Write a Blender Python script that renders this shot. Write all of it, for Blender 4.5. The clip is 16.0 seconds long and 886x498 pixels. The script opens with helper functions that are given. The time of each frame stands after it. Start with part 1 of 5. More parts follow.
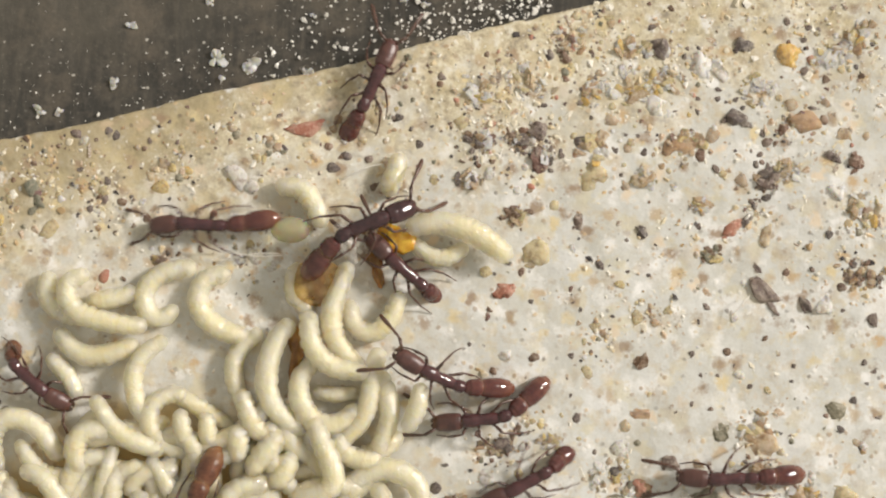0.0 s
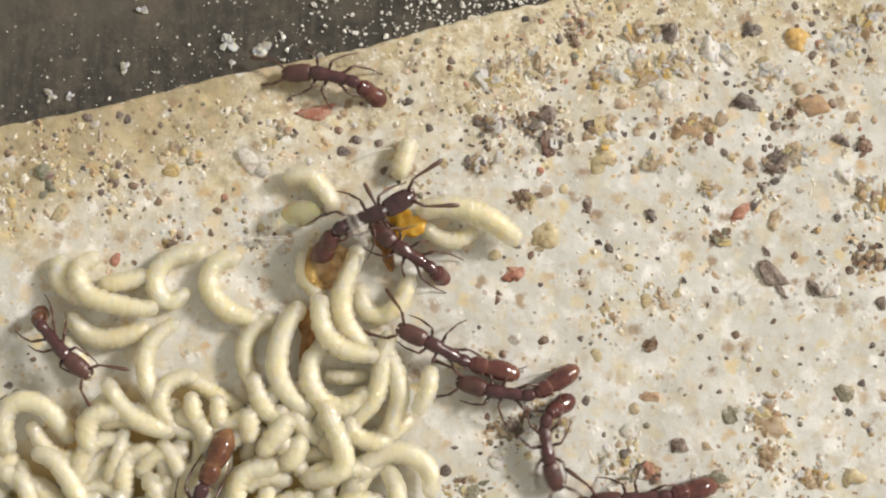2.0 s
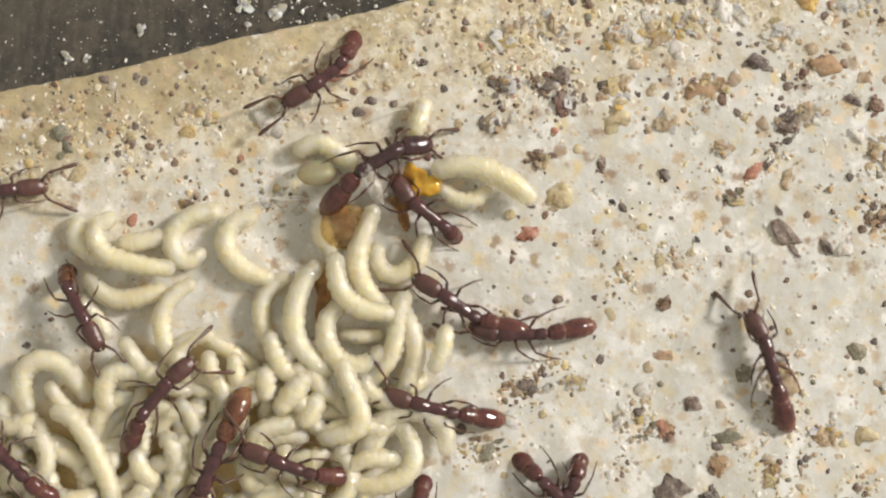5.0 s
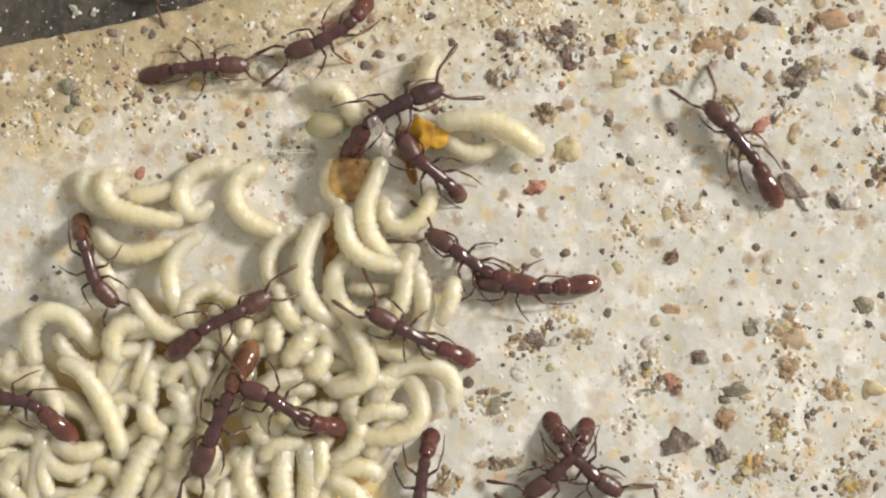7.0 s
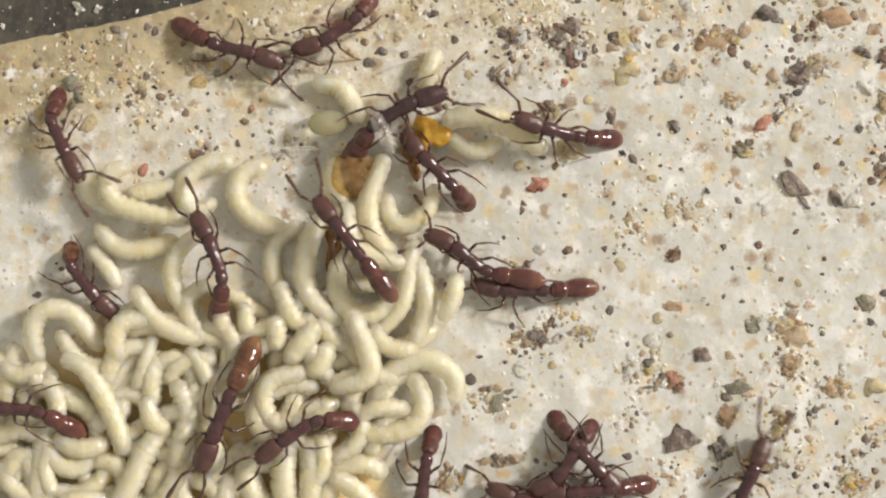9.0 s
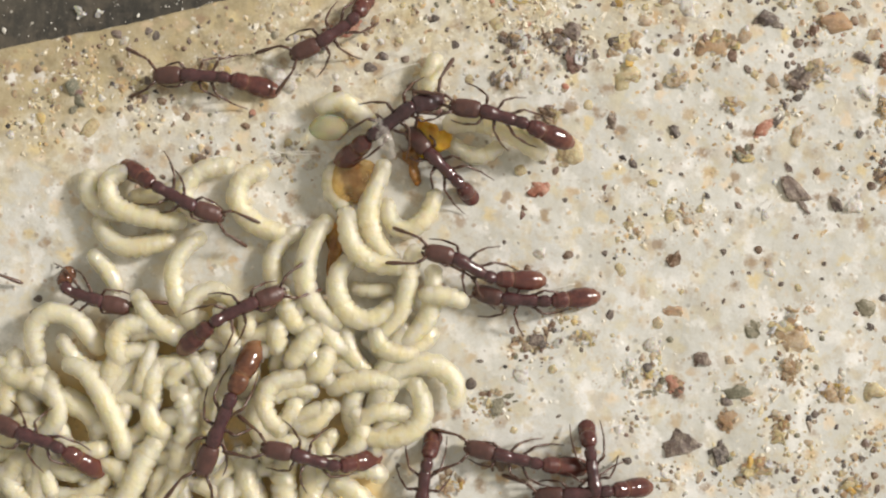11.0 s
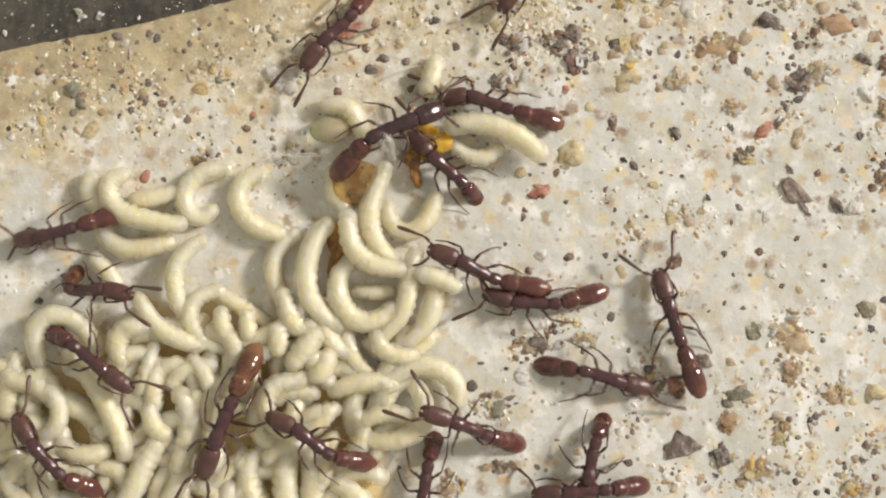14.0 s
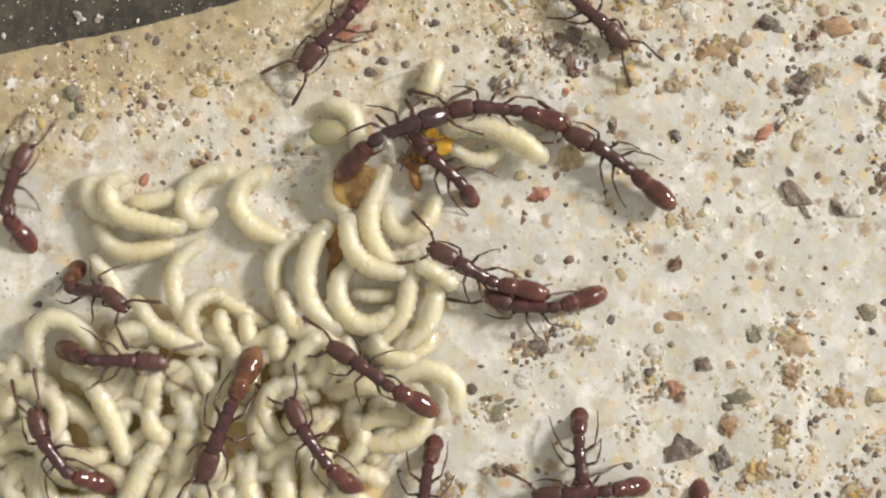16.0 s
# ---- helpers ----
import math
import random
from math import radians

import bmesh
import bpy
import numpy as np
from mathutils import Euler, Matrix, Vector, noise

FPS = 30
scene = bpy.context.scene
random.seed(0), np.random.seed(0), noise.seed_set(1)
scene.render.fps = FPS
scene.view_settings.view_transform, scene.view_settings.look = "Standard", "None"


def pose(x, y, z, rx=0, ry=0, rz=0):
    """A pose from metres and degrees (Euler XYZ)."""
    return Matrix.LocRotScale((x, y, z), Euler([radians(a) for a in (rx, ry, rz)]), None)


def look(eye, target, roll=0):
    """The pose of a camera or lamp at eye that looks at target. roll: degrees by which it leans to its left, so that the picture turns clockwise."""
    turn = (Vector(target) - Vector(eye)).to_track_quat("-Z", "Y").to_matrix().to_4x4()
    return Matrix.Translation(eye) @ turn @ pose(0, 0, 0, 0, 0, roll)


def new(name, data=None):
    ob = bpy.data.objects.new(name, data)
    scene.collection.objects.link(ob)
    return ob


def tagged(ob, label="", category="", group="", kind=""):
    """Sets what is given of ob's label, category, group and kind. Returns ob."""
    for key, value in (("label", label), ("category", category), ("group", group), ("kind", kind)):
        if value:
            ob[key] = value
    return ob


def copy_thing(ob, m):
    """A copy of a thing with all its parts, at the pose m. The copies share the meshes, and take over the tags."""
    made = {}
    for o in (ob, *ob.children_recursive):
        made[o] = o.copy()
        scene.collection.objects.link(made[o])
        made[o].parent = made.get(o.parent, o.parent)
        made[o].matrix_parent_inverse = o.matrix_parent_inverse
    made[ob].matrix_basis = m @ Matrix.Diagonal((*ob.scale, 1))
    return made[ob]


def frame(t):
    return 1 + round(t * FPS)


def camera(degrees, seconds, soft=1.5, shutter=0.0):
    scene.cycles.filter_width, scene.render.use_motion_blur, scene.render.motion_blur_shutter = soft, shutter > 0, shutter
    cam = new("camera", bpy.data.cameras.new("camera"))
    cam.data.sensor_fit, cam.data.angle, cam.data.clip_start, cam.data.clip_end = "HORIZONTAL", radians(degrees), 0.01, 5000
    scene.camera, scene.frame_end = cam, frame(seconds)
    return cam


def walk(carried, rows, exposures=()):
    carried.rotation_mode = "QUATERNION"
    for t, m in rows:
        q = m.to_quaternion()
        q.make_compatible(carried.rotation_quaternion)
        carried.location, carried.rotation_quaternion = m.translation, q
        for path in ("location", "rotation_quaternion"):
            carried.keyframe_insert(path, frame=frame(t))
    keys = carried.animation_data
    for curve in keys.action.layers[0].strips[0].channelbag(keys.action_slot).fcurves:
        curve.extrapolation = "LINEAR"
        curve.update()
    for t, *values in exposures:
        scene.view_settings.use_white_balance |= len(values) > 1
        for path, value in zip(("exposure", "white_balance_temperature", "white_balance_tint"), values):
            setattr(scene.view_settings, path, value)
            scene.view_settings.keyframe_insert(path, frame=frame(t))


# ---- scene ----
cam = camera(36, 16.0, soft=2.2, shutter=0.5)
walk(cam, [
    (0, pose(0.001211, 0.003864, 0.047708, 0, 0, 0.016)), (0.5, pose(0.001111, 0.003779, 0.047754, 0, 0, 0.029)),
    (1, pose(0.001049, 0.003661, 0.047795, 0, 0, -0.132)), (1.5, pose(0.000949, 0.003464, 0.047856, 0, 0, -0.029)),
    (2, pose(0.000864, 0.003283, 0.047886, 0, 0, -0.009)), (2.5, pose(0.000789, 0.003093, 0.047981, 0, 0, -0.147)),
    (3, pose(0.000691, 0.002876, 0.048022, 0, 0, -0.057)), (3.5, pose(0.000612, 0.002658, 0.048100, 0, 0, -0.062)),
    (4, pose(0.000531, 0.002449, 0.048139, 0, 0, -0.121)), (6.5, pose(0.000102, 0.000656, 0.048248, 0, 0, -0.097)),
    (7, pose(0.000066, 0.000219, 0.048229, 0, 0, -0.069)), (7.5, pose(0.000021, -0.000046, 0.048289, 0, 0, -0.064)),
    (8, pose(0.000000, 0.000000, 0.048258, 0, 0, -0.000)), (8.5, pose(-0.000002, 0.000059, 0.048255, 0, 0, 0.012)),
    (9, pose(-0.000024, 0.000119, 0.048277, 0, 0, 0.019)), (11.5, pose(-0.000040, 0.000288, 0.048360, 0, 0, 0.097)),
    (12, pose(-0.000041, 0.000289, 0.048354, 0, 0, 0.093)), (12.5, pose(-0.000047, 0.000290, 0.048377, 0, 0, 0.068)),
    (13, pose(-0.000047, 0.000290, 0.048377, 0, 0, 0.068)), (13.5, pose(-0.000056, 0.000320, 0.048314, 0, 0, 0.086)),
    (14, pose(-0.000072, 0.000353, 0.048358, 0, 0, 0.046)), (14.5, pose(-0.000071, 0.000390, 0.048366, 0, 0, 0.001)),
    (15, pose(-0.000079, 0.000414, 0.048355, 0, 0, 0.047)), (15.5, pose(-0.000063, 0.000452, 0.048272, 0, 0, 0.030)),
    (16, pose(-0.000064, 0.000459, 0.048272, 0, 0, 0.001))])

# ---- light: one lamp-like sun from the right, soft room light ----
world = bpy.data.worlds.new("world")
scene.world = world
world.use_nodes = True
world.node_tree.nodes["Background"].inputs["Color"].default_value = (1.0, 0.92, 0.77, 1)
world.node_tree.nodes["Background"].inputs["Strength"].default_value = 0.45
sun = new("sun", bpy.data.lights.new("sun", "SUN"))
sun.data.energy, sun.data.angle, sun.data.color = 3.58, radians(10), (1.0, 0.925, 0.85)
sun.matrix_world = look((0.8, 0.33, 0.50), (0, 0, 0))
scene.view_settings.exposure = 0.0

MM = 0.001
rng = random.Random(7)


# ---- materials ----
class Mat:
    """A small helper that wires a node material; sizes of patterns are given in millimetres."""

    def __init__(self, name, rough=0.6, spec=0.5):
        self.m = bpy.data.materials.new(name)
        self.m.use_nodes = True
        self.t = self.m.node_tree
        self.b = self.t.nodes["Principled BSDF"]
        self.b.inputs["Roughness"].default_value = rough
        self.b.inputs["Specular IOR Level"].default_value = spec
        self.co = self.t.nodes.new("ShaderNodeTexCoord").outputs["Object"]

    def node(self, kind, **sets):
        n = self.t.nodes.new(kind)
        for k, v in sets.items():
            n.inputs[k].default_value = v
        return n

    def link(self, a, b):
        self.t.links.new(a, b)

    def noise(self, size, detail=4.0, rough=0.55):
        n = self.node("ShaderNodeTexNoise", Scale=1.0 / (size * MM), Detail=detail, Roughness=rough)
        self.link(self.co, n.inputs["Vector"])
        return n.outputs["Fac"]

    def cells(self, size, feature="F1"):
        n = self.node("ShaderNodeTexVoronoi", Scale=1.0 / (size * MM))
        n.feature = feature
        self.link(self.co, n.inputs["Vector"])
        return n.outputs

    def ramp(self, fac, stops, constant=False):
        n = self.node("ShaderNodeValToRGB")
        e = n.color_ramp.elements
        n.color_ramp.interpolation = "CONSTANT" if constant else "LINEAR"
        for i, (p, c) in enumerate(stops):
            el = e[i] if i < 2 else e.new(p)
            el.position = p
            el.color = (*c, 1) if len(c) == 3 else c
        self.link(fac, n.inputs["Fac"])
        return n.outputs["Color"]

    def math(self, op, a, b):
        n = self.node("ShaderNodeMath")
        n.operation = op
        for i, v in enumerate((a, b)):
            if isinstance(v, (int, float)):
                n.inputs[i].default_value = v
            else:
                self.link(v, n.inputs[i])
        return n.outputs[0]

    def mix(self, fac, a, b, blend="MIX"):
        n = self.node("ShaderNodeMix")
        n.data_type, n.blend_type = "RGBA", blend
        for sock, v in ((n.inputs[0], fac), (n.inputs[6], a), (n.inputs[7], b)):
            if isinstance(v, (int, float)):
                sock.default_value = v
            elif isinstance(v, tuple):
                sock.default_value = (*v, 1)
            else:
                self.link(v, sock)
        return n.outputs[2]

    def color(self, out):
        self.link(out, self.b.inputs["Base Color"])

    def bump(self, height, depth, strength=1.0):
        n = self.node("ShaderNodeBump", Strength=strength, Distance=depth * MM)
        self.link(height, n.inputs["Height"])
        self.link(n.outputs[0], self.b.inputs["Normal"])


def grey(v):
    return (v, v, v)


def plaster_material():
    m = Mat("plaster", 0.75, 0.35)
    base = m.ramp(m.noise(2.4, 5, 0.6), [(0.3, (0.57, 0.57, 0.525)), (0.45, (0.645, 0.65, 0.612)), (0.58, (0.70, 0.71, 0.685)), (0.72, (0.78, 0.79, 0.785))])
    soft = m.ramp(m.noise(0.55, 5, 0.6), [(0.34, grey(0.3)), (0.50, grey(0))])
    base = m.mix(soft, base, (0.58, 0.55, 0.44))
    flake = m.ramp(m.noise(1.3, 6, 0.62), [(0.52, grey(0)), (0.61, grey(0.7))])
    base = m.mix(flake, base, (0.88, 0.88, 0.86))
    grit = m.ramp(m.noise(0.13, 4, 0.7), [(0.36, grey(0.2)), (0.44, grey(0))])
    base = m.mix(grit, base, (0.45, 0.41, 0.33))
    # sandy crust: thick by the dark edge, thin on the open plaster
    sep = m.node("ShaderNodeSeparateXYZ")
    m.link(m.co, sep.inputs[0])
    along = m.math("SUBTRACT", m.math("ADD", m.math("MULTIPLY", sep.outputs[1], 190.0), m.math("MULTIPLY", sep.outputs[0], -50.0)), 0.98)
    crust = m.math("ADD", along, m.math("MULTIPLY", m.math("SUBTRACT", m.noise(1.6, 6), 0.5), 2.4))
    fac = m.ramp(crust, [(0.0, grey(0.0)), (0.75, grey(0.72))])
    sand = m.ramp(m.noise(0.5, 6, 0.7), [(0.34, (0.22, 0.16, 0.085)), (0.44, (0.47, 0.375, 0.205)), (0.54, (0.69, 0.61, 0.40)), (0.64, (0.86, 0.82, 0.70))])
    col = m.mix(fac, base, sand)
    # olive dirt towards the far end of the edge
    soil = m.math("ADD", m.math("MULTIPLY", sep.outputs[1], 250.0), m.math("MULTIPLY", sep.outputs[0], -120.0))
    soil = m.math("ADD", soil, m.math("MULTIPLY", m.math("SUBTRACT", m.noise(1.1, 6, 0.65), 0.5), 1.6))
    col = m.mix(m.ramp(m.math("SUBTRACT", soil, 2.35), [(0.2, grey(0)), (0.8, grey(0.72))]), col, (0.36, 0.295, 0.17))
    # yellow-brown stain where the brood lies, warm light filtered by the larvae painted in
    dx = m.math("MULTIPLY", m.math("ADD", sep.outputs[0], 0.0086), 142.0)
    dy = m.math("MULTIPLY", m.math("ADD", sep.outputs[1], 0.0072), 165.0)
    rr = m.math("ADD", m.math("ADD", m.math("MULTIPLY", dx, dx), m.math("MULTIPLY", dy, dy)), m.math("MULTIPLY", m.math("SUBTRACT", m.noise(2.0, 5), 0.5), 1.4))
    col = m.mix(m.ramp(rr, [(0.60, grey(0.95)), (1.0, grey(0))]), col, (0.80, 0.62, 0.30))
    # soft-edged crystals and crumbs set in the plaster
    warp = m.node("ShaderNodeTexNoise", Scale=1.0 / (0.45 * MM), Detail=4.0, Roughness=0.6)
    m.link(m.co, warp.inputs["Vector"])
    push = m.node("ShaderNodeVectorMath")
    push.operation = "MULTIPLY_ADD"
    push.inputs[1].default_value = (0.7 * MM, 0.7 * MM, 0.7 * MM)
    m.link(warp.outputs["Color"], push.inputs[0])
    m.link(m.co, push.inputs[2])
    crumb = m.node("ShaderNodeTexVoronoi", Scale=1.0 / (0.78 * MM))
    m.link(push.outputs[0], crumb.inputs["Vector"])
    kind = m.ramp(crumb.outputs["Color"], [(0.0, (0.36, 0.26, 0.175)), (0.30, (0.60, 0.43, 0.24)), (0.39, (0.74, 0.62, 0.36)), (0.47, (0.66, 0.60, 0.50)), (0.53, (0.90, 0.90, 0.885)), (0.68, (0.80, 0.68, 0.52)), (0.76, (0.55, 0.44, 0.30))], True)
    body = m.ramp(m.math("ADD", crumb.outputs["Distance"], m.math("MULTIPLY", m.noise(0.2, 4, 0.65), 0.5)), [(0.42, grey(1)), (0.66, grey(0))])
    lots = m.math("ADD", m.noise(2.8, 3), m.math("MULTIPLY", m.math("ABSOLUTE", m.math("ADD", sep.outputs[1], 0.003), 0), 18.0))
    col = m.mix(m.math("MULTIPLY", body, m.ramp(lots, [(0.38, grey(0.0)), (0.56, grey(0.88))])), col, kind)
    # tan stains and flat grains sunk in the plaster
    stain = m.ramp(m.noise(0.85, 7, 0.66), [(0.49, grey(0)), (0.58, grey(0.42))])
    hue = m.ramp(m.noise(1.0, 3), [(0.35, (0.70, 0.63, 0.38)), (0.46, (0.66, 0.56, 0.32)), (0.54, (0.58, 0.47, 0.28)), (0.64, (0.44, 0.36, 0.26))])
    where = m.ramp(m.noise(2.2, 4), [(0.36, grey(0.15)), (0.52, grey(1))])
    col = m.mix(m.math("MULTIPLY", stain, where), col, hue)
    cell = m.cells(0.34)
    tint = m.ramp(cell["Color"], [(0.0, (0.15, 0.12, 0.10)), (0.25, (0.38, 0.25, 0.14)), (0.45, (0.66, 0.50, 0.30)), (0.68, (0.90, 0.885, 0.84))], True)
    dot = m.ramp(m.math("ADD", cell["Distance"], m.math("MULTIPLY", m.noise(0.16, 4), 0.5)), [(0.40, grey(0.7)), (0.54, grey(0))])
    some = m.ramp(m.noise(1.3, 4, 0.6), [(0.42, grey(0.06)), (0.56, grey(0.95))])
    col = m.mix(m.math("MULTIPLY", dot, some), col, tint)
    tiny = m.cells(0.19)
    tone = m.ramp(tiny["Color"], [(0.0, (0.11, 0.095, 0.095)), (0.3, (0.33, 0.24, 0.17)), (0.5, (0.60, 0.48, 0.27)), (0.62, (0.92, 0.91, 0.88))], True)
    spot = m.ramp(m.math("ADD", tiny["Distance"], m.math("MULTIPLY", m.noise(0.1, 3), 0.4)), [(0.36, grey(0.7)), (0.52, grey(0))])
    bed = m.ramp(m.math("ADD", m.noise(1.0, 5, 0.62), m.math("MULTIPLY", sep.outputs[1], 7.0)), [(0.57, grey(0.0)), (0.68, grey(0.9))])
    col = m.mix(m.math("MULTIPLY", spot, bed), col, tone)
    m.color(col)
    h = m.math("ADD", m.math("MULTIPLY", m.noise(0.5, 6, 0.6), 1.0), m.math("MULTIPLY", m.math("MULTIPLY", dot, some), 0.5))
    m.bump(h, 0.07, 0.5)
    return m.m


def dark_material():
    m = Mat("dark_plastic", 0.4, 0.45)
    col = m.ramp(m.noise(2.4, 6, 0.6), [(0.3, (0.030, 0.030, 0.029)), (0.5, (0.058, 0.056, 0.050)), (0.7, (0.12, 0.110, 0.090))])
    turn = m.node("ShaderNodeMapping", Scale=(5.5, 0.7, 1.0), Rotation=(0, 0, radians(-8)))
    m.link(m.co, turn.inputs["Vector"])
    line = m.node("ShaderNodeTexNoise", Scale=1.0 / (1.2 * MM), Detail=5.0, Roughness=0.65)
    m.link(turn.outputs[0], line.inputs["Vector"])
    col = m.mix(m.ramp(line.outputs["Fac"], [(0.45, grey(0)), (0.68, grey(0.5))]), col, (0.17, 0.15, 0.12))
    col = m.mix(m.ramp(m.noise(0.7, 5, 0.7), [(0.50, grey(0)), (0.70, grey(0.5))]), col, (0.20, 0.175, 0.145))
    dust = m.ramp(m.noise(0.16, 5, 0.75), [(0.58, grey(0)), (0.74, grey(0.6))])
    # shade along the plaster edge put into the colour, fading to grey-brown away from it
    sep = m.node("ShaderNodeSeparateXYZ")
    m.link(m.co, sep.inputs[0])
    away = m.math("SUBTRACT", m.math("SUBTRACT", sep.outputs[1], m.math("MULTIPLY", sep.outputs[0], 0.242)), 0.0108)
    edge_fade = m.ramp(m.math("MULTIPLY", away, 160.0), [(0.05, grey(0.0)), (1.0, grey(0.42))])
    col = m.mix(edge_fade, m.mix(0.35, col, (0.02, 0.02, 0.02)), (0.15, 0.135, 0.108))
    col = m.mix(dust, col, (0.24, 0.22, 0.18))
    col = m.mix(m.ramp(m.noise(1.5, 6, 0.7), [(0.50, grey(0)), (0.68, grey(0.55))]), col, (0.16, 0.135, 0.105))
    fleck = m.cells(0.42)
    chip = m.ramp(m.math("ADD", fleck["Distance"], m.math("MULTIPLY", m.noise(0.2, 4, 0.6), 0.5)), [(0.33, grey(0.85)), (0.40, grey(0))])
    few = m.ramp(fleck["Color"], [(0.0, grey(0)), (0.62, grey(0)), (0.64, grey(1))])
    m.color(m.mix(m.math("MULTIPLY", chip, few), col, (0.52, 0.50, 0.45)))
    m.bump(m.noise(0.5, 5), 0.1, 0.5)
    return m.m


def grain_material(name, stops, rough=0.5, spec=0.4, clear=0.0, vein=(0.66, 0.58, 0.46), strewn=False, solid=0.72, dirt=0.7):
    """strewn: for grains joined in one mesh; solid: how little shows through; dirt: brown specks in clear grains."""
    m = Mat(name, rough, spec)
    info = m.node("ShaderNodeNewGeometry").outputs["Random Per Island"] if strewn else m.node("ShaderNodeObjectInfo").outputs["Random"]
    tone = m.ramp(info, stops)
    tone = m.mix(m.ramp(m.noise(0.26, 5, 0.68), [(0.44, grey(0)), (0.58, grey(0.8 if clear else 0.45))]), tone, m.mix(0.6, tone, vein))
    tone = m.mix(m.ramp(m.noise(0.34, 4, 0.6), [(0.36, grey(dirt if clear else 0.2)), (0.50, grey(0))]), tone, (0.30, 0.20, 0.12))
    tone = m.mix(m.ramp(m.noise(0.09, 3, 0.6), [(0.62, grey(0)), (0.70, grey(0.45))]), tone, (0.74, 0.70, 0.60))
    m.color(tone)
    m.b.inputs["Alpha"].default_value = solid if clear else 1.0
    m.b.inputs["Subsurface Weight"].default_value = clear
    m.b.inputs["Subsurface Radius"].default_value = (1.0, 0.75, 0.4)
    m.b.inputs["Subsurface Scale"].default_value = 0.3 * MM
    m.bump(m.noise(0.09, 4), 0.05, 0.8)
    return m.m


def island_material():
    m = Mat("fine_sand", 0.55, 0.4)
    isl = m.node("ShaderNodeNewGeometry").outputs["Random Per Island"]
    isl = m.math("ADD", isl, m.math("MULTIPLY", m.math("SUBTRACT", m.noise(2.2, 2), 0.47), 1.5))
    m.color(m.ramp(isl, [(0.0, (0.07, 0.062, 0.062)), (0.15, (0.17, 0.12, 0.09)), (0.24, (0.46, 0.33, 0.18)), (0.33, (0.66, 0.55, 0.36)),
                         (0.5, (0.72, 0.66, 0.52)), (0.66, (0.80, 0.775, 0.70)), (0.92, (0.62, 0.47, 0.33)), (0.98, (0.84, 0.82, 0.77))], True))
    m.bump(m.noise(0.08, 3), 0.03, 0.6)
    return m.m


def larva_material(name, inside):
    """A grub's clear wet skin or, inside it, the fat and gut that show through."""
    m = Mat(name, 0.2, 0.5)
    along, ring = m.node("ShaderNodeAttribute"), m.node("ShaderNodeAttribute")
    along.attribute_name, ring.attribute_name = "along", "ring"
    rnd = m.node("ShaderNodeObjectInfo").outputs["Random"]
    if inside:
        body = m.ramp(rnd, [(0.0, (0.97, 0.82, 0.48)), (0.4, (0.98, 0.88, 0.62)), (0.7, (0.985, 0.92, 0.74)), (0.85, (0.99, 0.965, 0.89)), (1.0, (0.99, 0.97, 0.91))])
        # the gut yellow along the middle, fat cells as white specks
        body = m.mix(m.ramp(m.noise(0.55, 4, 0.55), [(0.34, grey(0.8)), (0.58, grey(0))]), body, (0.96, 0.76, 0.36))
        body = m.mix(m.ramp(m.noise(0.16, 3, 0.6), [(0.46, grey(0)), (0.60, grey(0.9))]), body, (0.99, 0.965, 0.89))
        m.color(m.mix(m.ramp(along.outputs["Fac"], [(0.15, grey(0.8)), (0.6, grey(0))]), body, (0.985, 0.96, 0.89)))
    else:
        body = m.mix(m.ramp(m.noise(0.3, 4, 0.6), [(0.36, grey(0)), (0.66, grey(1))]), (0.99, 0.89, 0.67), (0.998, 0.95, 0.82))
        # shade in the creases between rings painted as a darker skin tone
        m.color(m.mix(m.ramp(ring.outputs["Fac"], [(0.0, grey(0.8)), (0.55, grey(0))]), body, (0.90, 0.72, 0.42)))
    m.b.inputs["Subsurface Weight"].default_value = 1.0
    m.b.inputs["Subsurface Radius"].default_value = (1.0, 0.92, 0.66)
    m.b.inputs["Subsurface Scale"].default_value = (0.28 if inside else 0.5) * MM
    h = m.math("ADD", m.noise(0.20, 3), m.math("MULTIPLY", m.noise(0.08, 2), 0.4))
    m.bump(m.math("ADD", h, m.math("MULTIPLY", ring.outputs["Fac"], 0.6)), 0.09, 0.9)
    thru = m.node("ShaderNodeBsdfTranslucent", Color=(1.0, 0.94, 0.76, 1))
    mixed = m.node("ShaderNodeMixShader", Fac=0.10 if inside else 0.28)
    m.link(m.b.outputs[0], mixed.inputs[1])
    m.link(thru.outputs[0], mixed.inputs[2])
    glass = m.node("ShaderNodeBsdfTransparent", Color=(1.0, 0.99, 0.95, 1))
    clear = m.node("ShaderNodeMixShader", Fac=0.0 if inside else 0.46)
    m.link(mixed.outputs[0], clear.inputs[1])
    m.link(glass.outputs[0], clear.inputs[2])
    out = clear
    if not inside:
        # wet shine over it all
        wet, out = m.node("ShaderNodeBsdfGlossy", Roughness=0.14), m.node("ShaderNodeMixShader", Fac=0.075)
        m.link(m.b.inputs["Normal"].links[0].from_socket, wet.inputs["Normal"])
        m.link(clear.outputs[0], out.inputs[1])
        m.link(wet.outputs[0], out.inputs[2])
    m.link(out.outputs[0], m.t.nodes["Material Output"].inputs["Surface"])
    return m.m


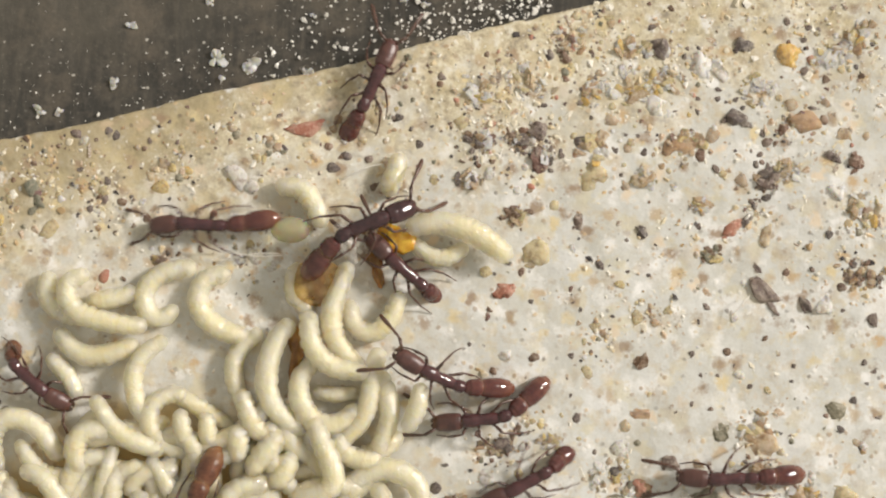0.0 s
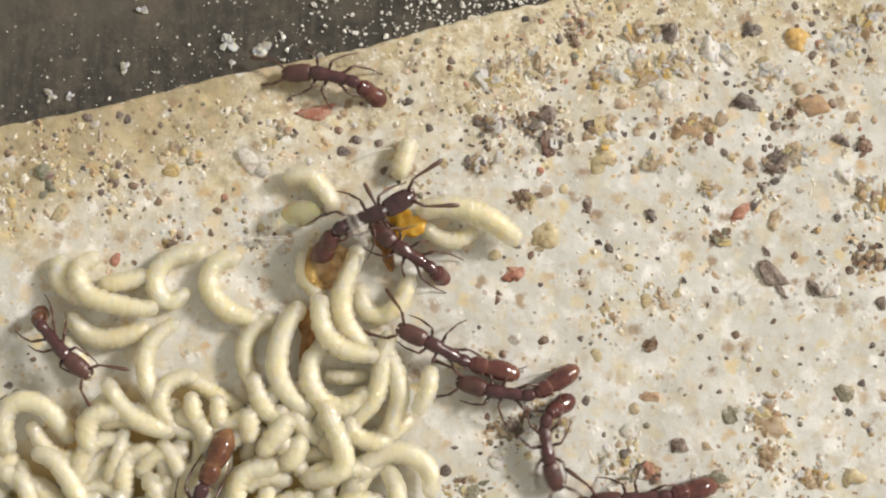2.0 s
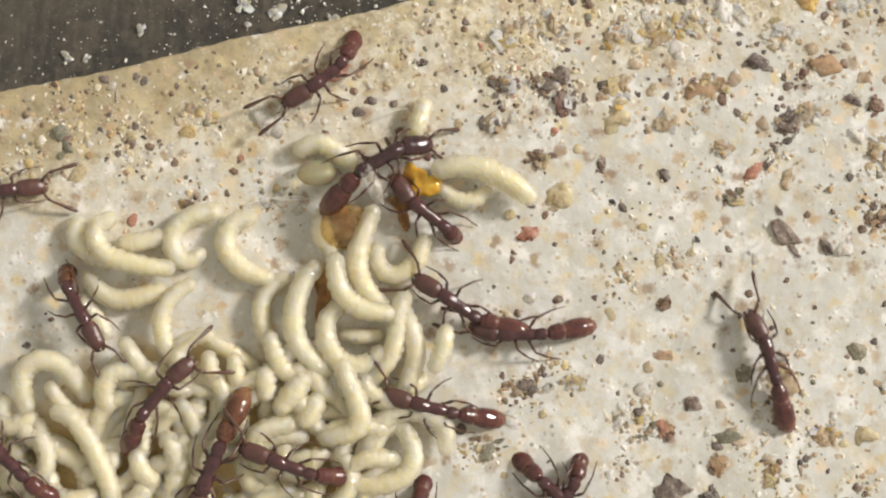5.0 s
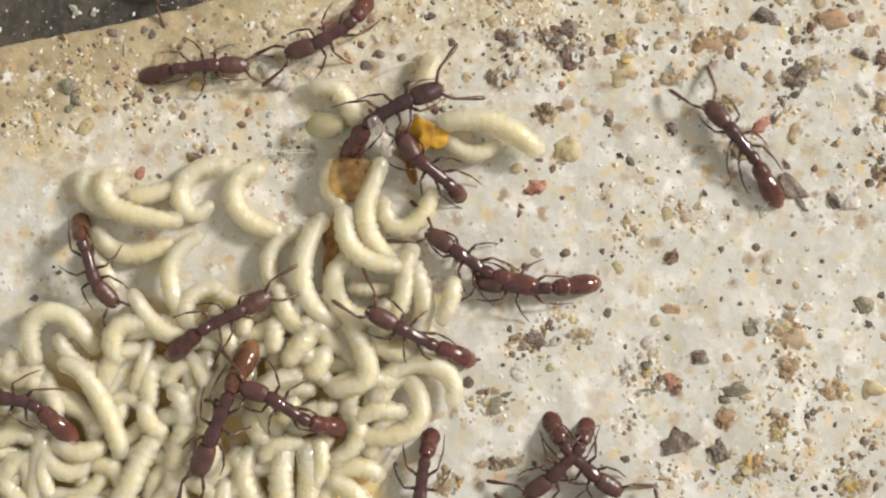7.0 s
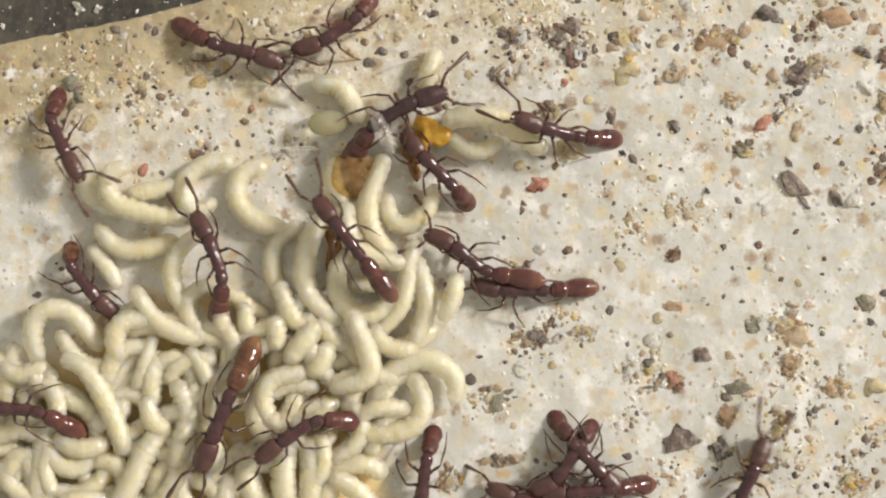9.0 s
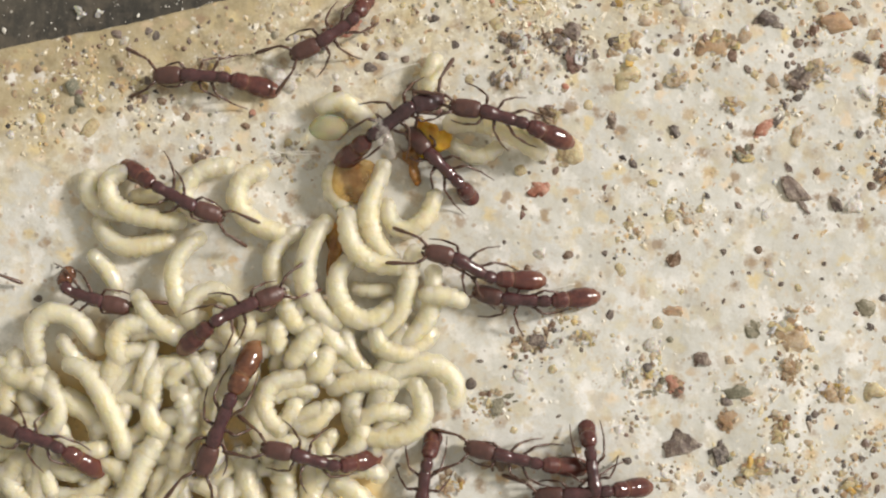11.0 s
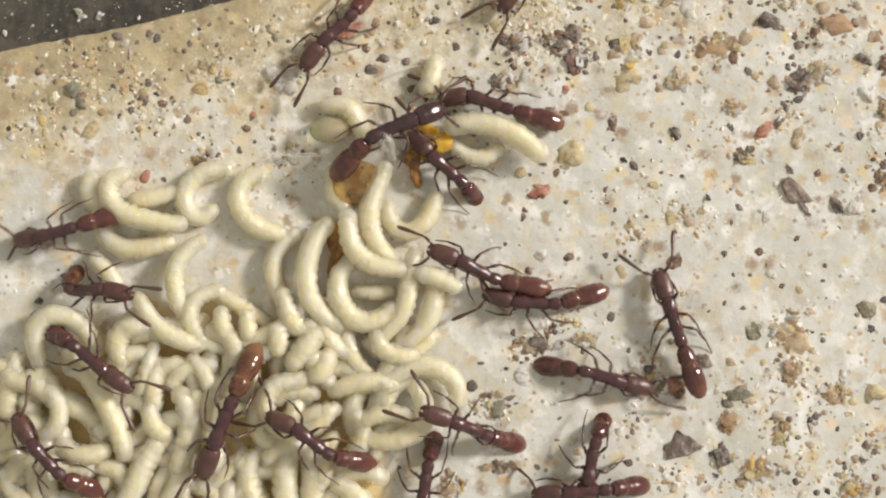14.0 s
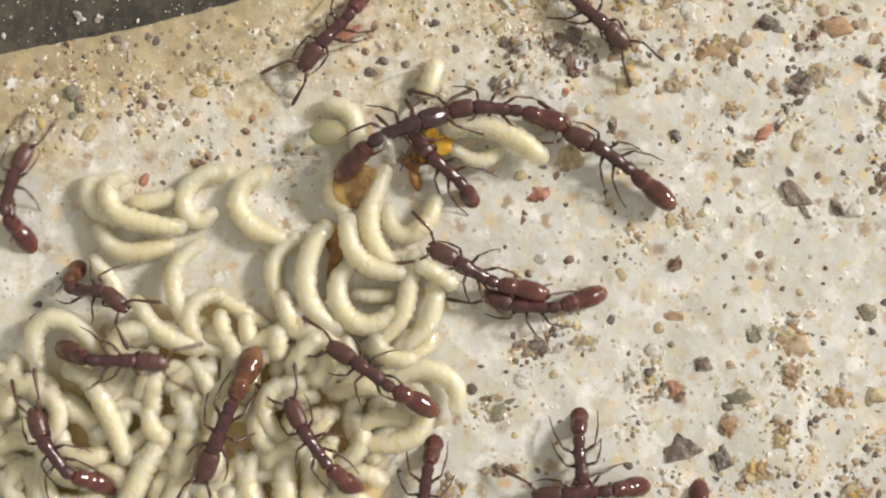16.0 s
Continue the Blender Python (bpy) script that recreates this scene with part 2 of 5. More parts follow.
def shell_material(name, dark, light, rough=0.24, bump=0.5, tip=None):
    """Horny shell; tip: the clearer colour of the last ring of a gaster."""
    m = Mat(name, rough, 0.8)
    rnd = m.node("ShaderNodeObjectInfo").outputs["Random"]
    tone = m.mix(m.ramp(m.noise(0.3, 5, 0.6), [(0.38, grey(0)), (0.66, grey(1))]), dark, light)
    tone = m.mix(m.math("MULTIPLY", rnd, 0.5), tone, light)
    if tip:
        sep = m.node("ShaderNodeSeparateXYZ")
        m.link(m.co, sep.inputs[0])
        back = m.math("ADD", m.math("MULTIPLY", sep.outputs[0], -1000.0), m.math("MULTIPLY", m.math("SUBTRACT", m.noise(0.4, 3), 0.5), 0.5))
        tone = m.mix(m.ramp(m.math("SUBTRACT", back, 0.9), [(0.25, grey(0)), (0.85, grey(0.75))]), tone, tip)
        tone = m.mix(m.ramp(m.math("ABSOLUTE", m.math("SUBTRACT", back, 0.6), 0), [(0.03, grey(0.5)), (0.12, grey(0))]), tone, tip)
    m.color(tone)
    m.b.inputs["Subsurface Weight"].default_value = 0.15
    m.b.inputs["Subsurface Radius"].default_value = (1.0, 0.35, 0.2)
    m.b.inputs["Subsurface Scale"].default_value = 0.12 * MM
    m.bump(m.math("ADD", m.noise(0.22, 3), m.math("MULTIPLY", m.noise(0.07, 3), 0.3)), 0.03, bump)
    return m.m


def plain_material(name, low, high, rough=0.4, sss=0.0, bump=0.5):
    m = Mat(name, rough, 0.5)
    m.color(m.ramp(m.noise(0.5, 5), [(0.3, low), (0.7, high)]))
    if sss:
        m.b.inputs["Subsurface Weight"].default_value = sss
        m.b.inputs["Subsurface Radius"].default_value = (1.0, 0.6, 0.2)
        m.b.inputs["Subsurface Scale"].default_value = 0.4 * MM
    m.bump(m.noise(0.15, 4), 0.04, bump)
    return m.m


PLASTER, DARK, SAND = plaster_material(), dark_material(), island_material()
LARVA, GUT = larva_material("larva_skin", False), larva_material("larva_fat", True)
SHELL = shell_material("ant_shell", (0.046, 0.018, 0.023), (0.098, 0.038, 0.040), 0.13, 1.0)
BLACK_SHELL = shell_material("black_ant_shell", (0.028, 0.014, 0.018), (0.062, 0.027, 0.030), 0.12, 1.0)
HEAD_SHELL = shell_material("ant_head_shell", (0.060, 0.026, 0.024), (0.115, 0.049, 0.041), 0.36, 0.9)
LIMB = shell_material("ant_limb", (0.050, 0.024, 0.018), (0.12, 0.058, 0.038), 0.34)
GASTER = shell_material("gaster_shell", (0.060, 0.019, 0.020), (0.125, 0.041, 0.034), 0.10, 0.5, (0.20, 0.085, 0.055))
PALE_GASTER = shell_material("pale_gaster_shell", (0.08, 0.029, 0.017), (0.165, 0.066, 0.034), 0.12, 0.5, (0.27, 0.14, 0.066))
GRAIN_LOOK = {
    "dark": ([(0.0, (0.075, 0.066, 0.070)), (0.5, (0.115, 0.092, 0.092)), (1.0, (0.19, 0.14, 0.12))],),
    "brown": ([(0.0, (0.10, 0.06, 0.045)), (0.5, (0.19, 0.11, 0.065)), (1.0, (0.15, 0.075, 0.07))],),
    "red": ([(0.0, (0.36, 0.13, 0.09)), (1.0, (0.55, 0.27, 0.19))],),
    "amber": ([(0.0, (0.78, 0.56, 0.19)), (0.4, (0.72, 0.60, 0.34)), (1.0, (0.66, 0.55, 0.33))], 0.25, 0.5, 0.3, (0.84, 0.76, 0.52)),
    "tan": ([(0.0, (0.60, 0.43, 0.26)), (0.5, (0.48, 0.33, 0.20)), (1.0, (0.68, 0.56, 0.38))], 0.35, 0.4, 0.3, (0.80, 0.72, 0.58)),
    "honey": ([(0.0, (0.86, 0.50, 0.10)), (1.0, (0.80, 0.52, 0.16))], 0.2, 0.5, 0.3, (0.92, 0.72, 0.36)),
    "rust": ([(0.0, (0.50, 0.30, 0.17)), (1.0, (0.62, 0.43, 0.28))], 0.35, 0.4, 0.3, (0.66, 0.48, 0.30)),
    "green": ([(0.0, (0.16, 0.17, 0.125)), (1.0, (0.22, 0.21, 0.15))], 0.4),
    "pale": ([(0.0, (0.82, 0.79, 0.72)), (1.0, (0.93, 0.92, 0.89))], 0.25, 0.5, 0.3, (0.93, 0.92, 0.88)),
}
GRAIN = {k: grain_material(k + "_grain", *v) for k, v in GRAIN_LOOK.items()}


# ---- mesh helpers ----
def mesh_of(name, verts, faces, material, smooth=True):
    me = bpy.data.meshes.new(name)
    me.from_pydata([tuple(v) for v in verts], [], faces)
    me.materials.append(material)
    if smooth:
        me.polygons.foreach_set("use_smooth", [True] * len(me.polygons))
    me.update()
    return me


def part(name, me, parent, m=None, label=""):
    ob = new(name, me)
    ob.parent = parent
    if m is not None:
        ob.matrix_basis = m
    return tagged(ob, label) if label else ob


def tube(points, radii, sides=8, flat=1.0, caps=True):
    """Verts (metres) and faces of a round tube through points, given with its radii in millimetres."""
    pts = [Vector(p) for p in points]
    verts, faces = [], []
    for i, p in enumerate(pts):
        d = (pts[min(i + 1, len(pts) - 1)] - pts[max(i - 1, 0)]).normalized()
        side = d.cross(Vector((0, 0, 1)))
        side = side.normalized() if side.length > 1e-4 else Vector((0, 1, 0))
        up = side.cross(d)
        for k in range(sides):
            a = 2 * math.pi * k / sides
            verts.append((p + side * (radii[i] * math.cos(a)) + up * (radii[i] * flat * math.sin(a))) * MM)
    for i in range(len(pts) - 1):
        for k in range(sides):
            a, b = i * sides + k, i * sides + (k + 1) % sides
            faces.append((a, b, b + sides, a + sides))
    if caps:
        faces.append(tuple(range(sides - 1, -1, -1)))
        faces.append(tuple(range((len(pts) - 1) * sides, len(pts) * sides)))
    return verts, faces


def joined(*pieces):
    verts, faces = [], []
    for v, f in pieces:
        n = len(verts)
        verts += list(v)
        faces += [tuple(i + n for i in q) for q in f]
    return verts, faces


def spindle(profile, sides=16, flat=0.9, steps=5):
    """A body piece along -x .. +x: profile rows are (x, radius, z), smoothed between."""
    pts, radii = [], []
    for i in range(len(profile) - 1):
        a, b = profile[i], profile[i + 1]
        for k in range(steps):
            u = k / steps
            w = (1 - math.cos(math.pi * u)) / 2
            pts.append((a[0] + (b[0] - a[0]) * u, 0, a[2] + (b[2] - a[2]) * u))
            radii.append(a[1] + (b[1] - a[1]) * w)
    pts.append((profile[-1][0], 0, profile[-1][2]))
    radii.append(profile[-1][1])
    return tube(pts, radii, sides, flat)


# ---- ground ----
def edge_y(x):
    """Where the plaster ends against the dark plastic (millimetres)."""
    return 10.85 + 0.242 * x + 0.05 * math.sin(x * 0.7) + 0.05 * noise.noise((x * 1.3, 3.1, 0)) + 0.05 * noise.noise((x * 3.1, 7.7, 0)) + 0.0012 * x * x * (abs(x) < 30)


def relief(x, y):
    h = 0.14 * noise.noise((x / 4.5, y / 4.5, 1.0)) + 0.04 * noise.noise((x / 1.3, y / 1.3, 5.0)) + 0.016 * noise.noise((x / 0.45, y / 0.45, 9.0))
    near = max(0.0, 1.0 - (edge_y(x) - y) / 4.0) if y < edge_y(x) else 1.0
    return h * (1 + 0.8 * near) - 0.2 * near * near


def build_ground():
    fine = np.linspace(-19, 19, 300)
    far = np.array([20, 22, 26, 34, 50, 80, 150.0])
    xs = np.concatenate((-far[::-1], fine, far))
    vs = np.concatenate((-far[::-1] * 0.9, np.linspace(-14, 0, 110)))
    up = np.linspace(0, 1, 120)[1:]
    verts, faces, cols = [], [], len(xs)
    rows = []
    for x in xs:
        e = edge_y(x)
        ys = [v for v in vs if v < min(0, e - 1)]
        ys = list(vs[vs < 0]) if e > 1 else [e - 1 + v for v in vs[vs < 0]]
        base = ys[-1]
        ys += [base + (e - base) * u for u in up]
        rows.append([(x, y, relief(x, y)) for y in ys] + [(x, e + 0.08, relief(x, e) - 0.12), (x, e + 0.14, relief(x, e) - 0.6), (x, e + 0.16, -9.0)])
    n = len(rows[0])
    for r in rows:
        verts += [Vector(p) * MM for p in r]
    for i in range(cols - 1):
        for j in range(n - 1):
            a = i * n + j
            faces.append((a, a + n, a + n + 1, a + 1))
    ob = new("ground", mesh_of("ground", verts, faces, PLASTER))
    return tagged(ob, "off-white plaster floor with sandy crust and stuck grains", "floor", kind="structure")


def dark_height(d):
    return -0.42 - 0.20 * min(d, 14)


def build_dark():
    xs = np.concatenate(([-150, -80, -50, -34, -26], np.linspace(-22, 22, 120), [26, 34, 50, 80, 150]))
    ds = np.concatenate((np.linspace(-0.3, 9, 50), [11, 14, 20, 40, 90, 160]))
    verts, faces, n = [], [], len(ds)
    for x in xs:
        for d in ds:
            y = edge_y(x) + d
            verts.append(Vector((x, y, dark_height(d) + 0.08 * noise.noise((x / 1.7, y / 1.7, 2.0)))) * MM)
    for i in range(len(xs) - 1):
        for j in range(n - 1):
            a = i * n + j
            faces.append((a, a + n, a + n + 1, a + 1))
    ob = new("wall_dark", mesh_of("wall_dark", verts, faces, DARK))
    return tagged(ob, "dark scuffed plastic box wall sloping away from the plaster", "wall", kind="structure")


build_ground()
build_dark()


# ---- grains ----
def lump(seed, squash=0.75, rough=0.28, sub=1):
    """A pebble of unit radius with uneven facets."""
    bm = bmesh.new()
    bmesh.ops.create_icosphere(bm, subdivisions=sub, radius=1.0)
    r = random.Random(seed)
    off = Vector((r.uniform(0, 50), r.uniform(0, 50), r.uniform(0, 50)))
    sx, sy = r.uniform(0.8, 1.25), r.uniform(0.75, 1.1)
    for v in bm.verts:
        k = 1 + rough * 1.6 * noise.noise(v.co * 1.1 + off)
        v.co = Vector((v.co.x * k * sx, v.co.y * k * sy, v.co.z * k * squash))
    verts = [v.co.copy() for v in bm.verts]
    faces = [tuple(v.index for v in f.verts) for f in bm.faces]
    bm.free()
    return verts, faces


def shard(seed, count=15, squash=0.6):
    """An angular grain: the hull of points strewn on an uneven ball of unit radius."""
    r = random.Random(seed)
    bm = bmesh.new()
    sx, sy = r.uniform(0.85, 1.3), r.uniform(0.7, 1.0)
    for _ in range(count):
        p = Vector((r.gauss(0, 1), r.gauss(0, 1), r.gauss(0, 1))).normalized() * r.uniform(0.8, 1.08)
        bm.verts.new((p.x * sx, p.y * sy, p.z * squash))
    done = bmesh.ops.convex_hull(bm, input=bm.verts)
    bmesh.ops.delete(bm, geom=[e for e in done["geom_interior"] if isinstance(e, bmesh.types.BMVert)], context="VERTS")
    bm.verts.index_update()
    verts = [v.co.copy() for v in bm.verts]
    faces = [tuple(v.index for v in f.verts) for f in bm.faces]
    bm.free()
    return verts, faces


def pebble(seed, squash):
    """A worn grain with a few broken faces."""
    r = random.Random(seed)
    verts, faces = lump(seed, squash, 0.3, 2)
    cuts = [(Vector((r.gauss(0, 1), r.gauss(0, 1), abs(r.gauss(0, 0.7)))).normalized(), r.uniform(0.45, 0.8)) for _ in range(6)]
    out = []
    for p in verts:
        for n, d in cuts:
            over = p.dot(n) - d
            if over > 0:
                p = p - n * over * 0.92
        out.append(p * (1 + 0.08 * noise.noise(p * 3.5 + Vector((seed, 0, 0)))) * 1.2)
    return out, faces


GRAIN_LABEL = {
    "dark": "dark grey sand grain stuck on the plaster", "brown": "brown sand grain lying on the plaster",
    "red": "brick-red pebble lying on the plaster", "amber": "amber translucent sand grain on the plaster",
    "pale": "pale quartz grain lying on the plaster", "green": "grey-green flat stone stuck in the plaster"}
GRAIN_MESH = {k: [] for k in GRAIN}
for kind in GRAIN:
    for s in range(9):
        v, f = pebble(11 * s + len(kind) * 101, 0.62)
        if s % 3 == 1 and kind in ("dark", "brown", "red", "green"):
            a, fa = shard(11 * s + len(kind) * 37, 17, 0.62)
            b, fb = shard(13 * s + len(kind) * 41, 12, 0.5)
            v, f = joined((a, fa), ([p * 0.62 + Vector((0.55, 0.35 * (s % 2), -0.1)) for p in b], fb))
        GRAIN_MESH[kind].append(mesh_of("sand_grain", [p * MM for p in v], f, GRAIN[kind], not (s % 3 == 1 and kind in ("dark", "brown", "red", "green"))))


def scatter(kind, spots):
    for x, y, r in spots:
        r *= 0.88
        ob = new("sand_grain", rng.choice(GRAIN_MESH[kind]))
        k = r * rng.uniform(0.92, 1.08)
        ob.matrix_basis = Matrix.LocRotScale((x * MM, y * MM, (relief(x, y) - 0.14 * r) * MM), Euler((rng.uniform(-0.3, 0.3), rng.uniform(-0.3, 0.3), rng.uniform(0, 6.28))),
                                             (k * rng.uniform(0.95, 1.25), k * rng.uniform(0.85, 1.05), k * 0.5))
        tagged(ob, GRAIN_LABEL[kind], "grain", group=kind + " sand grains")


scatter("dark", [(8.54, 11.70, 0.18), (6.47, 10.65, 0.14), (11.81, 12.43, 0.18), (13.29, 11.80, 0.18), (13.98, 11.60, 0.16), (13.83, 11.20, 0.14), (13.88, 10.12, 0.20), (10.92, 9.42, 0.18), (11.51, 9.13, 0.16), (10.13, 9.13, 0.10), (10.07, 8.69, 0.16), (9.34, 8.69, 0.12), (12.40, 7.94, 0.20), (9.67, 7.74, 0.18), (8.01, 7.84, 0.18), (8.25, 7.21, 0.18), (7.26, 7.29, 0.12), (6.37, 8.43, 0.12), (5.48, 8.93, 0.12), (4.75, 8.87, 0.12), (2.42, 7.54, 0.24), (1.68, 7.44, 0.16), (2.02, 6.26, 0.18), (5.38, 7.15, 0.16), (9.53, 6.75, 0.16), (10.78, 6.65, 0.18), (12.30, 7.15, 0.14), (12.50, 5.63, 0.16), (10.13, 4.64, 0.16), (14.77, 4.38, 0.20)])
scatter("dark", [(7.42, 6.46, 0.10), (3.50, 6.65, 0.10), (3.54, 3.39, 0.18), (4.30, 2.01, 0.16), (6.71, 3.35, 0.24), (8.41, 2.94, 0.10), (13.98, 1.12, 0.10), (16.16, 1.42, 0.28), (15.17, 1.71, 0.10), (10.13, 1.32, 0.12), (9.93, 0.23, 0.18), (10.23, -0.56, 0.14), (5.78, 2.01, 0.08), (6.04, 1.75, 0.10), (11.41, -0.17, 0.10), (11.91, -0.96, 0.12), (10.82, -0.56, 0.10), (15.57, -1.45, 0.20), (15.96, -0.07, 0.18), (16.26, -0.46, 0.20), (16.06, -0.86, 0.14), (13.49, -0.27, 0.12), (13.43, -0.76, 0.08), (16.46, -2.04, 0.12), (15.17, -2.44, 0.18), (9.93, -1.55, 0.12), (5.88, -2.05, 0.20), (5.68, -1.26, 0.10), (2.12, 0.52, 0.10), (2.62, 0.48, 0.08)])
scatter("dark", [(15.86, -3.13, 0.16), (5.68, 0.13, 0.14), (-10.24, 7.83, 0.24), (-11.52, 6.65, 0.20), (-9.05, 7.64, 0.12), (-10.53, 6.25, 0.18), (-8.36, 8.33, 0.12), (0.34, 7.48, 0.20), (-0.35, 8.53, 0.24), (-2.59, 6.65, 0.28), (-11.13, 5.26, 0.20), (-11.52, 5.11, 0.16), (-6.88, 4.97, 0.16), (8.27, -6.55, 0.44), (9.76, -6.75, 0.32), (4.02, -5.67, 0.16), (1.35, -3.69, 0.20), (0.96, -4.58, 0.24), (14.80, -7.15, 0.18), (9.26, -7.94, 0.12), (13.22, -5.56, 0.16), (14.20, -7.34, 0.16), (6.47, -7.19, 0.18), (11.81, -7.58, 0.16), (3.31, -7.39, 0.14), (15.37, -8.17, 0.20), (-14.39, -1.50, 0.36), (-14.13, -1.70, 0.24), (-14.53, -1.95, 0.20), (-0.45, -7.19, 0.16)])
scatter("dark", [(-1.63, -7.39, 0.12), (-0.64, -6.50, 0.14), (3.01, 2.99, 0.10), (7.16, 1.51, 0.08), (9.34, -1.85, 0.08), (7.66, 3.09, 0.08)])
scatter("brown", [(2.56, -3.00, 0.20), (2.87, -3.23, 0.26), (3.11, -2.84, 0.24), (3.37, -3.08, 0.18), (3.61, -2.74, 0.28), (2.91, -3.53, 0.14), (2.42, -2.64, 0.18), (3.86, -2.44, 0.16), (14.58, 9.82, 0.28), (14.67, 9.42, 0.16), (3.94, 3.09, 0.16), (13.23, 3.00, 0.18), (15.37, 2.90, 0.40), (12.50, 0.72, 0.16), (10.33, 5.47, 0.16), (-8.66, 3.49, 0.32), (-5.30, 7.05, 0.20), (-1.24, 6.06, 0.24), (10.23, 7.15, 0.28), (11.22, 0.23, 0.18), (-7.07, 4.67, 0.28), (-6.78, 4.18, 0.16), (9.24, 12.29, 0.16)])
scatter("red", [(-10.63, 2.89, 0.34), (-6.78, 5.17, 0.16)])
scatter("amber", [(-8.56, 5.96, 0.32), (-12.51, 4.57, 0.40), (0.93, 6.22, 0.26), (-10.73, 5.86, 0.28), (7.46, 2.60, 0.18), (9.14, 1.71, 0.22), (8.05, 1.41, 0.28), (6.47, 1.12, 0.24), (6.27, -0.56, 0.28), (12.60, -1.06, 0.20), (2.81, 3.09, 0.24), (7.06, 11.99, 0.24)])
scatter("green", [(-13.10, 5.96, 0.40), (-12.99, 5.50, 0.34), (-13.14, 5.16, 0.20)])
scatter("pale", [(5.78, 3.88, 0.20), (-5.89, 6.45, 0.44), (-5.59, 6.06, 0.32), (7.56, 10.11, 0.28), (2.81, 6.45, 0.28), (11.41, 1.51, 0.20), (15.96, -3.03, 0.28), (7.46, -3.23, 0.40), (2.72, -4.22, 0.40), (4.10, -3.04, 0.32), (6.47, -4.42, 0.28), (-6.09, 4.97, 0.24), (-5.39, 3.68, 0.32), (-5.99, 3.58, 0.24), (-4.80, 3.29, 0.24)])


# centres and reach of the drifts of sand
DRIFTS = [(2.5, 7.6, 1.2), (4.3, 7.6, 1.3), (3.3, 9.2, 1.4), (5.5, 10.8, 1.1), (7.3, 9.6, 1.5), (6.5, 11.8, 1.4), (9.2, 7.2, 0.8), (13.4, 8.3, 1.1), (15.6, 10.6, 1.2), (16.0, 5.1, 1.1), (14.2, 11.6, 0.9), (12.0, 5.3, 0.8), (15.6, 2.9, 1.0), (12.4, -2.6, 1.2), (8.4, 1.5, 1.1), (6.5, 0.7, 1.0), (7.1, -4.0, 1.1), (3.1, -3.4, 1.2), (-5.6, 3.6, 1.0), (-8.7, 3.5, 0.8), (-10.9, 5.9, 1.2), (4.1, -2.1, 0.7), (12.3, -3.9, 1.2), (13.5, -4.9, 1.1), (1.5, -5.5, 1.0), (14.3, -7.9, 1.2), (10.5, -4.9, 0.9), (-0.5, 6.1, 1.0), (10.2, 10.4, 1.1), (-4.8, 7.2, 0.9),
          (10.5, -7.8, 1.3), (12.5, -7.0, 1.2), (8.0, -8.0, 1.0), (15.2, -6.5, 1.1), (6.6, -5.9, 0.8), (11.6, -5.6, 0.9), (13.2, -8.6, 1.1), (-12.8, 6.4, 1.1), (-8.2, 6.9, 1.0), (-6.4, 8.1, 0.8), (-14.6, 4.9, 1.0), (-1.2, 8.6, 0.8)]


def smooth(a, b, v):
    u = max(0.0, min(1.0, (v - a) / (b - a)))
    return u * u * (3 - 2 * u)


def strew():
    """Middling grains along the crust and over the sandy corner, half sunk."""
    r = random.Random(77)
    order = list(GRAIN_LOOK)
    verts, faces, slots = [], [], []
    spots = []
    for x0, x1, y0, y1, count, kinds in ((-16, 1, 4.2, 13, 170, "dark brown brown tan tan amber green pale"), (1, 16.5, 5.5, 13.5, 170, "dark dark brown tan tan amber pale red"),
                                         (2.5, 16.5, -9, 5.5, 70, "dark brown tan amber pale green")):
        made = 0
        while made < count:
            x, y = r.uniform(x0, x1), r.uniform(y0, y1)
            if y > edge_y(x) - 0.2 or (x0 < 0 and y < edge_y(x) - 6) or noise.noise((x / 1.6, y / 1.6, 21.0)) + r.uniform(-0.3, 0.3) < -0.05:
                continue
            made += 1
            spots.append((x, y, min(0.27, 0.07 + r.expovariate(1 / 0.05)), r.choice(kinds.split())))
    # crusts: small grains packed where the sand has drifted
    for cx, cy, cr in DRIFTS:
        for _ in range(int(9 * cr * cr + 8)):
            x, y = r.gauss(cx, 0.42 * cr), r.gauss(cy, 0.42 * cr)
            if y < edge_y(x) - 0.2:
                spots.append((x, y, min(0.2, 0.05 + r.expovariate(1 / 0.05)), r.choice("dark brown tan tan amber amber pale green".split())))
    for x, y, size, kind in spots:
        me = r.choice(GRAIN_MESH[kind])
        turn = Euler((r.uniform(-0.3, 0.3), r.uniform(-0.3, 0.3), r.uniform(0, 6.28))).to_matrix()
        c = Vector((x, y, relief(x, y) - 0.16 * size)) * MM
        n = len(verts)
        verts += [Vector((q.x, q.y, q.z * 0.6)) * size + c for q in (turn @ v.co for v in me.vertices)]
        faces += [tuple(k + n for k in p.vertices) for p in me.polygons]
        slots += [order.index(kind)] * len(me.polygons)
    me = mesh_of("strewn_grains", verts, faces, grain_material(order[0] + "_strewn", *GRAIN_LOOK[order[0]], strewn=True, solid=0.62))
    for kind in order[1:]:
        me.materials.append(grain_material(kind + "_strewn", *GRAIN_LOOK[kind], strewn=True, solid=0.62))
    me.polygons.foreach_set("material_index", slots)
    tagged(new("strewn_grains", me), "mixed dark, tan and amber sand grains in plaster", "sand", kind="stuff")


strew()


